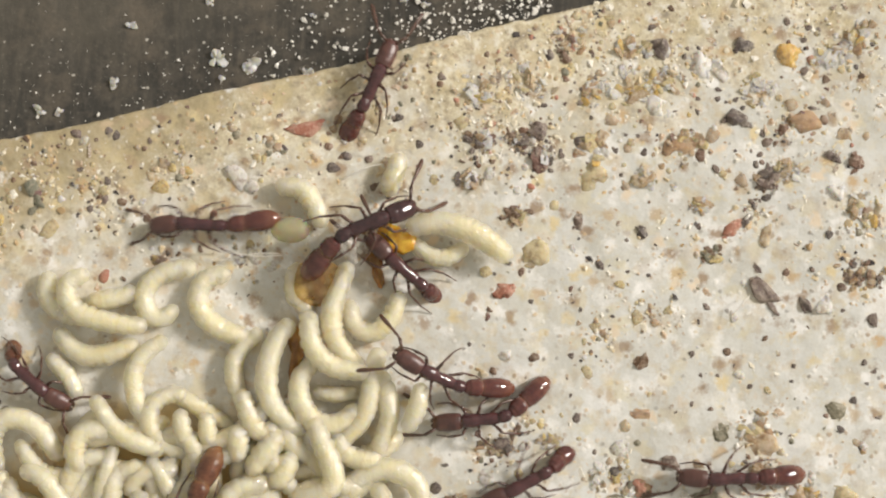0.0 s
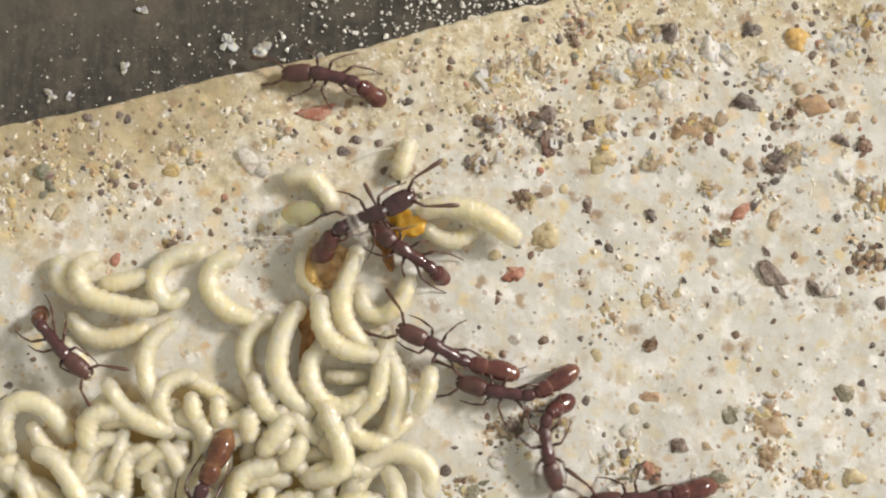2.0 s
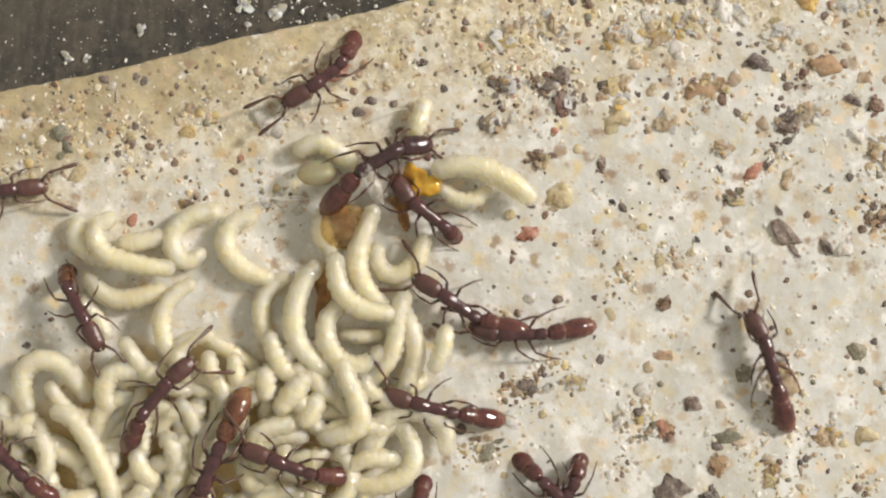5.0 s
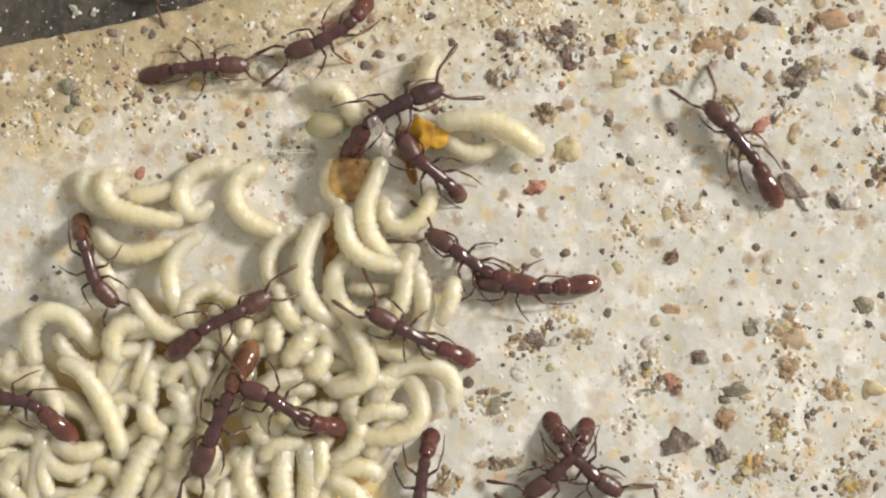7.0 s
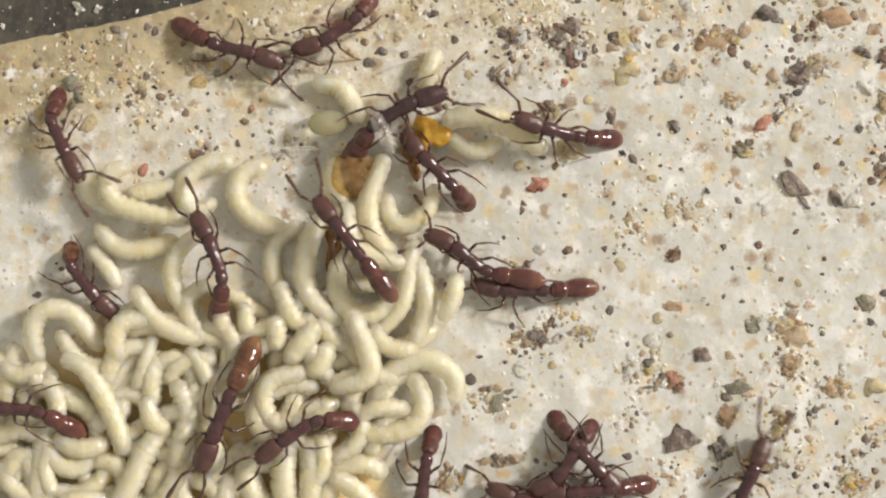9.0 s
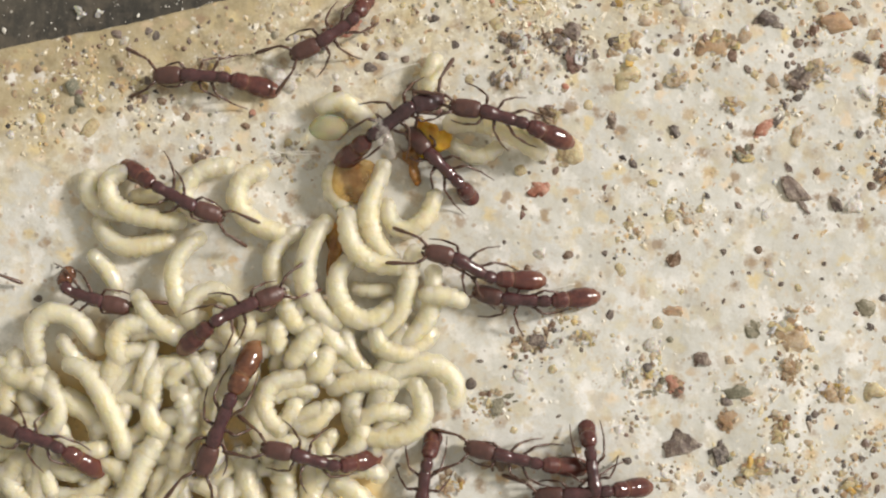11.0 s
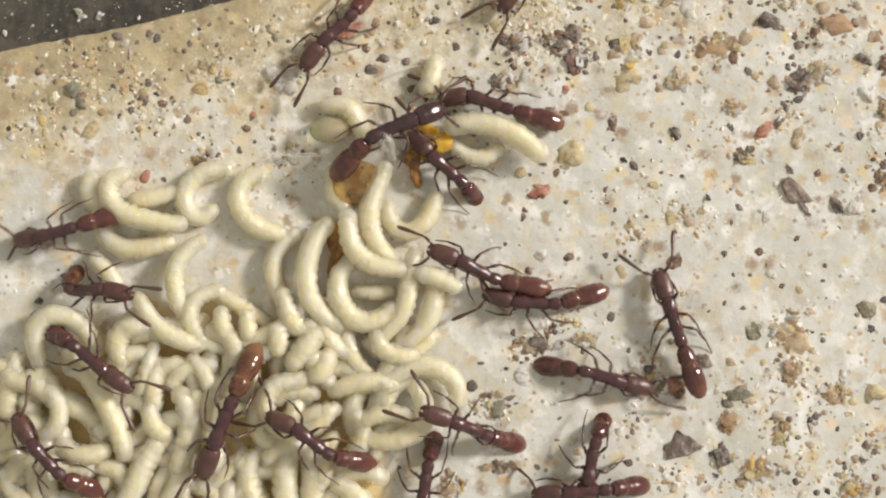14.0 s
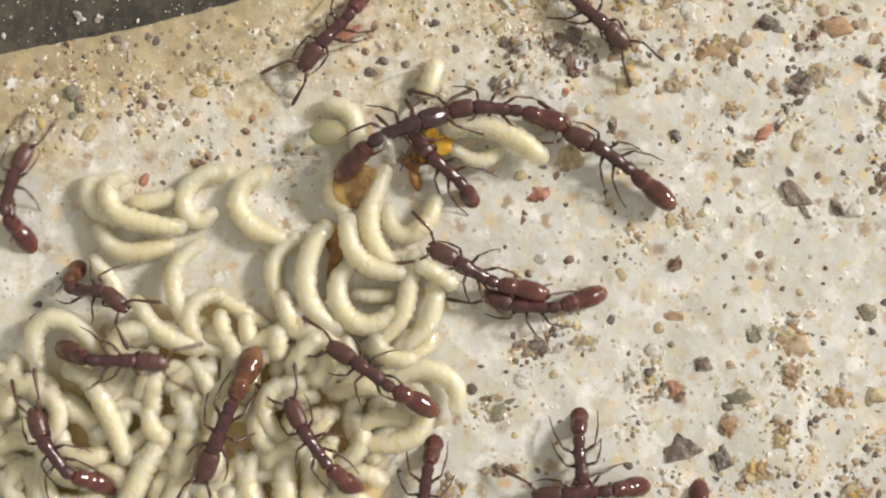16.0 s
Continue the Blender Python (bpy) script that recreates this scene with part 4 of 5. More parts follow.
larva(-6.86, -2.31, 2, -85, 1.18, 3, -4, -5, 4, 0.72)
larva(-5.80, -2.81, 2, -89, 1.28, 3, -4, -5, 4, 0.84)
larva(-4.86, -0.70, 1, -142, 4.72, 30, 23, 42, 22, 0.90)
larva(-6.03, -2.61, 1, -118, 3.73, -16, -21, -10, -1, 0.84)
larva(-6.06, -0.36, 0, -160, 3.62, 29, 44, 22, 18, 0.76)
larva(-2.65, 1.43, 1, -109, 4.22, -6, 25, 38, 18, 0.88)
larva(-2.96, 0.12, 2, -94, 3.52, 12, 39, 34, 3, 0.84)
larva(-1.12, 1.01, 0, -115, 3.42, 56, 86, 39, 8, 0.80)
larva(-3.46, -1.82, 1, -166, 4.32, 71, 43, 67, 58, 0.90)
larva(-2.51, -1.20, 0, -7, 1.61, -5, 9, 14, -8, 0.64)
larva(-1.37, -1.48, 1, -116, 3.97, 19, -6, -33, -2, 0.80)
swung = larva(-0.48, -1.89, 1, -88, 3.32, -2, -21, -27, 7, 0.80)
sunken = larva(-2.55, -3.75, 2, -77, 3.98, 14, -14, -91, 1, 0.90)
larva(-1.01, -3.76, 1, 87, 5.18, -32, -45, -56, -83, 0.90)
larva(-1.20, -6.11, 1, -44, 4.38, -40, -71, -27, -6, 0.88)
larva(-6.21, -4.80, 2, 177, 3.44, 12, 64, 52, 28, 0.84)
larva(-4.57, -5.49, 1, -160, 2.04, -4, 8, 7, -5, 0.84)
larva(-5.57, -7.96, 1, -93, 2.82, -6, 13, 11, -7, 1.00)
larva(-4.60, -7.86, 1, -86, 2.78, 4, -11, -5, 3, 0.96)
larva(-4.90, -3.15, 2, -129, 1.83, 0, 0, -0, 0, 0.92)
larva(-4.23, -3.77, 2, -118, 1.45, 8, -12, -15, 11, 0.88)
larva(-4.94, -4.12, 1, -173, 2.07, -0, 1, 1, -1, 0.92)
larva(-3.44, -3.83, 0, 170, 1.80, -5, 6, 32, -14, 0.84)
larva(-1.52, -3.36, 0, -35, 3.14, -2, 55, 17, 22, 0.88)
larva(-13.61, -1.97, 1, 116, 4.69, -27, -89, -56, 6, 0.86)
larva(-12.61, -3.81, 1, -56, 2.78, -0, 22, 48, -15, 0.72)
larva(-9.83, -2.45, 2, -54, 3.25, -4, 21, 19, -9, 0.80)
larva(-11.27, -2.63, 2, -180, 2.52, 0, 57, 49, -9, 0.88)
larva(-10.38, -3.85, 2, -107, 2.10, 0, -1, -1, 0, 0.60)
larva(-11.31, -4.30, 1, -130, 2.22, -2, 4, 10, -4, 0.76)
larva(-11.75, -5.05, 2, 9, 4.31, -61, -11, -7, -16, 0.88)
larva(-12.75, -5.29, 1, -112, 3.61, 70, 21, -54, -17, 0.84)
larva(-13.32, -7.40, 1, -76, 3.15, 4, 43, 57, 5, 0.84)
larva(-12.43, -8.31, 1, -7, 2.90, -6, 40, 32, 4, 0.80)
larva(-14.53, -7.24, 1, 78, 2.85, -8, -125, -33, 18, 0.80)
larva(-10.63, -7.59, 2, -119, 3.13, -0, 6, -10, 0, 0.96)
larva(-8.87, -5.95, 2, -52, 3.32, -13, -39, -4, -4, 0.92)
larva(-10.11, -5.76, 2, -69, 1.72, -15, 26, 26, -19, 0.84)
larva(-9.43, -3.71, 1, 85, 3.44, -4, -83, -71, 1, 0.76)
larva(-8.38, -4.00, 2, -55, 1.80, 5, -11, -10, 6, 0.68)
larva(-10.87, -4.92, 1, 3, 1.85, 13, -18, -51, 27, 0.84)
larva(-7.90, -4.58, 1, -64, 2.22, 4, -9, -14, 6, 0.64)
larva(-6.90, -7.80, 1, -98, 2.45, -15, 35, 22, -15, 0.92)
larva(-7.60, -8.40, 1, -103, 1.47, -0, 0, 0, 0, 0.88)
larva(-14.65, -4.30, 1, -13, 1.93, -19, 38, 28, -20, 0.80)
larva(-9.72, -6.97, 1, -11, 2.14, -9, 17, 16, -10, 0.84)
slid = larva(-3.46, 5.62, 0, 10, 2.51, -15, -50, -13, 2, 0.84)
carried = larva(0.41, -1.63, 1, 61, 1.82, 1, 10, 10, 2, 0.76)
larva(-14.05, -7.43, 1, -93, 3.05, -1, -2, -2, 0, 0.88)
larva(-14.88, -4.22, 0, 119, 2.43, 2, 19, 19, 1, 0.88)
larva(-15.27, -4.43, 0, -101, 2.51, 0, 0, 0, 0, 0.88)
larva(-14.09, -4.53, 1, 135, 1.71, -0, -0, 0, 0, 0.84)
larva(-14.91, -7.30, 1, 168, 1.93, 22, 33, 23, -9, 0.80)
larva(-14.58, -5.22, 0, 117, 1.35, 0, -0, -0, 0, 0.84)
larva(-6.64, -8.49, 0, 129, 1.75, -0, -0, -0, -0, 0.88)
larva(-13.39, -9.48, 0, 68, 1.55, -0, -0, -0, -0, 0.88)
larva(-10.89, -9.58, 1, 171, 1.68, 0, 0, 0, 0, 0.88)
larva(-14.91, -9.09, 1, -76, 1.31, -0, -0, -0, 0, 0.92)
larva(-8.43, -9.88, 0, 171, 1.71, -0, -0, 0, 0, 0.92)
larva(-6.25, -9.97, 0, -162, 1.76, -0, -0, -0, -0, 0.92)
larva(-10.21, -8.79, 0, -27, 1.37, 0, 0, -0, -0, 0.88)
larva(-0.48, 6.44, 0, -108, 1.59, -0, -0, -0, -0, 0.80)
larva(1.91, 4.59, 1, 25, 4.04, -24, -22, -16, -5, 0.96)
larva(1.07, 3.56, 0, -35, 2.25, -3, 34, 36, 3, 0.72)
larva(-3.89, 2.41, 0, -96, 2.02, -10, 27, 36, 20, 0.92)


def under_brood():
    """Larvae that lie below the top ones and fill the pile."""
    r = random.Random(12)
    for i in range(13):
        for j in range(10):
            x, y = -15.9 + 1.16 * i + r.uniform(-0.35, 0.35), -2.5 - 1.0 * j + r.uniform(-0.35, 0.35)
            if (y > -5.2 and x < -11.5) or (y > -3.2 and x > -3.6) or (x > -0.6) or (x > -3.0 and y < -6.9):
                continue
            larva(x, y, 0.6 + (i + j) % 2 * 0.8, r.uniform(0, 360), r.uniform(1.8, 2.9), r.uniform(-20, 40), r.uniform(10, 50), r.uniform(0, 50), r.uniform(0, 40), r.uniform(0.72, 0.86))


under_brood()


def stand(x, y):
    """Height on which an ant stands: the plaster, the slope, or the brood."""
    e = edge_y(x)
    z = relief(x, y) if y < e else dark_height(y - e)
    for lx, ly, top in TOPS:
        d = math.hypot(lx - x, ly - y)
        if d < 0.75:
            z = max(z, top * min(1.0, (0.75 - d) / 0.35))
    return z


def fibre(name, points, thick):
    v, f = tube([Vector(p) for p in points], [thick] * len(points), 5)
    ob = new(name, mesh_of(name, v, f, FIBRE))
    return tagged(ob, "thin pale silky fibre lying across the grains", "fibre", group="loose fibres")


FIBRE = plain_material("fibre", (0.74, 0.72, 0.66), (0.86, 0.84, 0.80), 0.3)
for x, y, a, length, bow in ((-5.6, 3.55, 8, 2.2, 0.12), (-5.3, 3.72, -4, 1.8, -0.1), (-1.6, 6.55, 22, 1.5, 0.08), (-4.9, 3.9, 40, 1.1, 0.1), (4.2, -1.1, 20, 0.9, 0.05), (11.6, 1.9, 48, 0.9, 0.03)):
    fibre("fibre", [(x + length * (u - 0.5) * math.cos(radians(a)) - bow * 4 * u * (1 - u) * math.sin(radians(a)),
                     y + length * (u - 0.5) * math.sin(radians(a)) + bow * 4 * u * (1 - u) * math.cos(radians(a)), 0.22 + 0.1 * math.sin(math.pi * u)) for u in (i / 12 for i in range(13))], 0.016)


# ---- prey remains under the big worker ----
def prey():
    amber = plain_material("prey_flesh", (0.42, 0.20, 0.015), (0.80, 0.54, 0.09), 0.08, 0.7)
    tan = plain_material("prey_skin", (0.12, 0.052, 0.022), (0.62, 0.47, 0.26), 0.05, 0.6)
    glass = tan.node_tree.nodes.new("ShaderNodeBsdfTransparent")
    glass.inputs["Color"].default_value = (0.95, 0.80, 0.50, 1)
    clear = tan.node_tree.nodes.new("ShaderNodeMixShader")
    clear.inputs["Fac"].default_value = 0.6
    for k, out in ((1, tan.node_tree.nodes["Principled BSDF"].outputs[0]), (2, glass.outputs[0])):
        tan.node_tree.links.new(out, clear.inputs[k])
    tan.node_tree.links.new(clear.outputs[0], tan.node_tree.nodes["Material Output"].inputs["Surface"])
    v, f = lump(31, 0.9, 0.1, 4)
    hull = new("prey", mesh_of("prey", [Vector((p.x * 0.92 + 0.08, p.y * 1.02 + 0.95, p.z * 0.62 + 0.12)) * MM for p in v], f, tan))
    hull.matrix_basis = pose(-3.25 * MM, 1.75 * MM, 0.28 * MM)
    TOPS.extend((x, y, 0.95) for x, y in ((-2.6, 2.9), (-2.4, 3.5), (-2.8, 2.3), (-1.8, 3.6), (-1.4, 4.3), (-2.0, 4.4)))
    tagged(hull, "glossy brown half-eaten prey beneath the ants", "prey")
    v, f = lump(33, 0.8, 0.85, 3)
    dull = plain_material("prey_gut", (0.13, 0.055, 0.016), (0.42, 0.22, 0.06), 0.12, 0.4)
    part("flesh", mesh_of("flesh", [Vector((p.x * 0.6, p.y * 0.42, p.z * 0.24)) * MM for p in v], f, amber), hull, pose(2.83 * MM, 2.4 * MM, 0.2 * MM, 0, 0, 75), "bright amber-yellow flesh")
    part("flesh", mesh_of("flesh", [Vector((p.x * 0.32, p.y * 0.55, p.z * 0.3)) * MM for p in v], f, dull), hull, pose(0.1 * MM, 1.05 * MM, 0.15 * MM, 0, 0, 20), "brownish amber flesh")
    part("flesh", mesh_of("flesh", [Vector((p.x * 0.28, p.y * 0.5, p.z * 0.3)) * MM for p in v], f, dull), hull, pose(2.15 * MM, 1.6 * MM, 0.0 * MM, 0, 0, 8), "orange amber flesh")
    part("flesh", mesh_of("flesh", [Vector((p.x * 0.34, p.y * 0.95, p.z * 0.35)) * MM for p in v], f, dull), hull, pose(-0.55 * MM, -1.35 * MM, 0.0, 0, 0, -8), "dark amber scrap of skin")
    # a crumpled clear membrane over the prey
    film = plain_material("membrane_skin", (0.70, 0.66, 0.60), (0.90, 0.88, 0.85), 0.15)
    film.node_tree.nodes["Principled BSDF"].inputs["Alpha"].default_value = 0.15
    nx, ny, verts, faces = 14, 8, [], []
    for side in (0, 0.025):
        for i in range(nx):
            for j in range(ny):
                u, w = i / (nx - 1), j / (ny - 1) - 0.5
                width = 0.55 * math.sin(math.pi * (0.12 + 0.83 * u)) ** 0.6
                verts.append(Vector((1.5 * u - 0.75, w * width, 0.2 * math.sin(math.pi * u) + 0.16 * noise.noise((u * 4, w * 4, 2)) - 0.3 * w * w - side)) * MM)
    for i in range(nx - 1):
        for j in range(ny - 1):
            a = i * ny + j
            faces.append((a, a + ny, a + ny + 1, a + 1))
            faces.append((a + nx * ny, a + 1 + nx * ny, a + ny + 1 + nx * ny, a + ny + nx * ny))
    part("membrane", mesh_of("membrane", verts, faces, film), hull, pose(1.2 * MM, 2.3 * MM, 1.45 * MM, 0, 0, -66), "clear whitish membrane")
    v, f = lump(35, 0.9, 0.08, 3)
    bead = new("droplet", mesh_of("droplet", [p * 0.56 * MM for p in v], f, plain_material("droplet_skin", (0.78, 0.73, 0.48), (0.90, 0.87, 0.70), 0.03, 1.0, 0.05)))
    bead.matrix_basis = pose(-4.1 * MM, 4.52 * MM, 0.45 * MM)
    skin = bead.data.materials[0].node_tree.nodes["Principled BSDF"]
    skin.inputs["Transmission Weight"].default_value, skin.inputs["IOR"].default_value = 0.75, 1.34
    tagged(bead, "round shiny yellowish egg-like bead on plaster", "egg")


prey()


# ---- ants ----
def limb(points, radii):
    return tube(points, radii, 7)


def build_ant():
    ant = new("ant")
    part("thorax", mesh_of("thorax", *spindle([(-0.68, 0.16, 0.58), (-0.6, 0.205, 0.60), (-0.35, 0.222, 0.63), (-0.02, 0.205, 0.66), (0.28, 0.258, 0.67), (0.52, 0.25, 0.64), (0.68, 0.18, 0.61)], 18, 1.0), SHELL), ant)
    head = part("head", mesh_of("head", *spindle([(-0.03, 0.19, 0.0), (0.04, 0.28, 0.0), (0.22, 0.315, 0.01), (0.5, 0.325, 0.0), (0.76, 0.305, -0.03), (0.92, 0.25, -0.06), (0.99, 0.12, -0.08)], 20, 0.78), HEAD_SHELL), ant, pose(0.64 * MM, 0, 0.61 * MM, 0, 9, 0))
    for s in (1, -1):
        part("mandible", mesh_of("mandible", *limb([(0.86, 0.17 * s, -0.1), (0.97, 0.16 * s, -0.12), (1.05, 0.09 * s, -0.13), (1.09, 0.02 * s, -0.13)], [0.08, 0.085, 0.065, 0.02]), LIMB), head, None, "dark toothed mandible")
        part("antenna", mesh_of("antenna", *joined(
            limb([(0, 0, 0), (0.2, 0.10 * s, 0.10), (0.46, 0.20 * s, 0.14)], [0.04, 0.055, 0.06]),
            limb([(0.46, 0.20 * s, 0.14), (0.6, 0.20 * s, 0.10), (0.9, 0.17 * s, 0.0), (1.2, 0.14 * s, -0.1), (1.42, 0.12 * s, -0.18), (1.5, 0.12 * s, -0.2)], [0.042, 0.044, 0.058, 0.082, 0.07, 0.02])), LIMB),
            head, pose(0.86 * MM, 0.12 * s * MM, 0.04 * MM, 0, 0, 22 * s), "elbowed antenna with a thick tip")
    part("petiole", mesh_of("petiole", *spindle([(0.05, 0.15, 0), (-0.04, 0.19, 0.04), (-0.16, 0.222, 0.07), (-0.3, 0.225, 0.05), (-0.39, 0.18, 0.02), (-0.46, 0.13, 0)], 16, 1.0), SHELL), ant, pose(-0.64 * MM, 0, 0.58 * MM))
    part("gaster", mesh_of("gaster", *spindle([(0.03, 0.10, 0.0), (-0.06, 0.22, 0.02), (-0.22, 0.295, 0.02), (-0.46, 0.315, 0.02), (-0.57, 0.285, 0.0), (-0.615, 0.27, 0.0), (-0.68, 0.305, 0.0), (-0.95, 0.365, 0.0),
                                                (-1.3, 0.37, -0.01), (-1.6, 0.315, -0.03), (-1.79, 0.20, -0.05), (-1.88, 0.05, -0.07)], 20, 0.94), GASTER), ant, pose(-1.08 * MM, 0, 0.58 * MM))
    for s in (1, -1):
        for x, yaw, turn, k in ((0.44, 58, -50, 0.78), (0.06, 100, 42, 0.78), (-0.4, 130, 36, 1.0)):
            b, c = radians(turn * s), radians(turn * 1.35 * s)
            knee = Vector((0.52 * k, 0, 0.2))
            heel = knee + Vector((0.58 * k * math.cos(b), 0.58 * k * math.sin(b), -0.38))
            toe = heel + Vector((0.52 * k * math.cos(c), 0.52 * k * math.sin(c), -0.28))
            leg = part("leg", mesh_of("leg", *limb([(0, 0, 0), (0.1, 0, -0.02), (0.15, 0, 0.0), (0.34 * k, 0, 0.13), knee], [0.075, 0.075, 0.045, 0.064, 0.038]), LIMB),
                       ant, pose(x * MM, 0.16 * s * MM, 0.5 * MM, 0, 0, yaw * s))
            part("tibia", mesh_of("tibia", *limb([knee, knee.lerp(heel, 0.12), knee.lerp(heel, 0.6), heel], [0.027, 0.036, 0.048, 0.03]), LIMB), leg)
            part("tarsus", mesh_of("tarsus", *limb([heel, heel.lerp(toe, 0.4) + Vector((0, 0, -0.05)), toe], [0.028, 0.026, 0.016]), LIMB), leg)
    return ant


ANT_LABEL = {
    "sitter": "large reddish-brown ant lying head down on the brood", "big_worker": "dark brown ant biting into amber prey",
    "partner": "reddish-brown ant pulling at prey, gaster curled under", "chain_front": "dark glossy ant standing head to tail with another", "chain_rear": "dark brown ant gripped from behind by another",
    "nurse": "reddish-brown ant bending over larvae", "crevice_ant": "brown ant half hidden beside the brood pile",
    "edge_walker": "dark brown ant by the dark plastic edge", "puller": "reddish-brown ant tending larvae in the pile"}
NAMES = ["edge_walker", "leaver", "nurse", "big_worker", "partner", "chain_front", "chain_rear", "wrestler", "bottom_ant", "wrestler_two", "rover", "climber", "searcher", "scout", "forager", "patroller", "strider", "helper", "newcomer", "tender", "corner_ant", "sitter", "puller", "crevice_ant"]
ANT = {}
first = build_ant()
for i, key in enumerate(NAMES):
    ANT[key] = first if i == 0 else copy_thing(first, pose(0, 0, 0))
for key, k in (("big_worker", 1.1), ("sitter", 1.12), ("searcher", 0.97), ("nurse", 0.96), ("patroller", 1.03), ("strider", 1.03)):
    ANT[key].scale = (k, k, k)
for key in ("sitter", "nurse"):
    slot = next(c for c in ANT[key].children if c.name.startswith("gaster")).material_slots[0]
    slot.link, slot.material = "OBJECT", PALE_GASTER
for part_of in ("head", "thorax", "petiole"):
    slot = next(c for c in ANT["big_worker"].children if c.name.startswith(part_of)).material_slots[0]
    slot.link, slot.material = "OBJECT", BLACK_SHELL
for key in NAMES:
    tagged(ANT[key], ANT_LABEL.get(key, "glossy reddish-brown ant walking over plaster and brood"), "ant", group="ants of the nest")


def pieces(ant, kind):
    return [c for c in ant.children if c.name.split(".")[0] == kind]


def crawl(key, rows, curl=0):
    """Key an ant: rows of seconds, place of its thorax (millimetres), heading, turn of the head and of the gaster (degrees). curl: how far the gaster hangs."""
    ant = ANT[key]
    r = random.Random(len(key) * 13 + ord(key[0]) * 7 + ord(key[-1]))
    if rows[0][0] > 0:
        rows = [(0.0, *rows[0][1:])] + rows
    body, head, stalk, tail = [], [], [], []
    for t, x, y, a, hy, gy in rows:
        z = stand(x, y)
        c, s = math.cos(radians(a)), math.sin(radians(a))
        front, rear = stand(x + 0.9 * c, y + 0.9 * s), stand(x - 1.3 * c, y - 1.3 * s)
        lean = max(-22, min(22, math.degrees(math.atan2(rear - front, 2.2))))
        z = max(z, (front + rear) / 2)
        body.append((t, pose(x * MM, y * MM, z * MM, 0, lean, a)))
        head.append((t, pose(0.64 * MM, 0, 0.61 * MM, 0, 9, hy)))
        k = radians(gy * 0.45)
        stalk.append((t, pose(-0.64 * MM, 0, 0.60 * MM, 0, 0, gy * 0.45)))
        tail.append((t, pose((-0.64 - 0.44 * math.cos(k)) * MM, -0.44 * math.sin(k) * MM, 0.58 * MM, 0, r.uniform(-3, 3) - curl, gy * 1.12)))
    walk(ant, body)
    for name, keys in (("head", head), ("petiole", stalk), ("gaster", tail)):
        walk(pieces(ant, name)[0], keys)
    # antennae sway, legs step with the way covered
    skull = pieces(ant, "head")[0]
    for ob in pieces(skull, "antenna"):
        m = ob.matrix_basis.copy()
        keys = [(0.5 * i, m @ pose(0, 0, 0, 0, r.uniform(-18, 14), r.uniform(-24, 24))) for i in range(33)]
        walk(ob, keys)
    phase = {0.0: 0.0}
    way = 0.0
    for (t0, x0, y0, *_), (t1, x1, y1, *_) in zip(rows, rows[1:]):
        d = math.hypot(x1 - x0, y1 - y0)
        n = max(1, min(12, round((t1 - t0) / 0.125))) if d > 0.5 else 1
        for i in range(1, n + 1):
            phase[t0 + (t1 - t0) * i / n] = way + d * i / n
        way += d
    for i, leg in enumerate(pieces(ant, "leg")):
        m = leg.matrix_basis.copy()
        rest, lift = r.uniform(-14, 14), r.uniform(-6, 5)
        flip = math.pi * (i % 2)
        keys = []
        for t, w in sorted(phase.items()):
            q = 2 * math.pi * w / 1.9 + flip
            step = min(1.0, way / 3)
            keys.append((t, m @ pose(0, 0, 0, 0, lift - 8 * step * max(0, math.cos(q)), rest + 17 * step * math.sin(q))))
        walk(leg, keys)


def nudge(ob, rows):
    """Key a larva: rows of seconds, its way from where it was laid (millimetres, three axes) and its turn (degrees)."""
    home = ob.matrix_basis.copy()
    walk(ob, [(t, Matrix.Translation((dx * MM, dy * MM, dz * MM)) @ home @ pose(0, 0, 0, 0, 0, turn)) for t, dx, dy, dz, turn in rows])


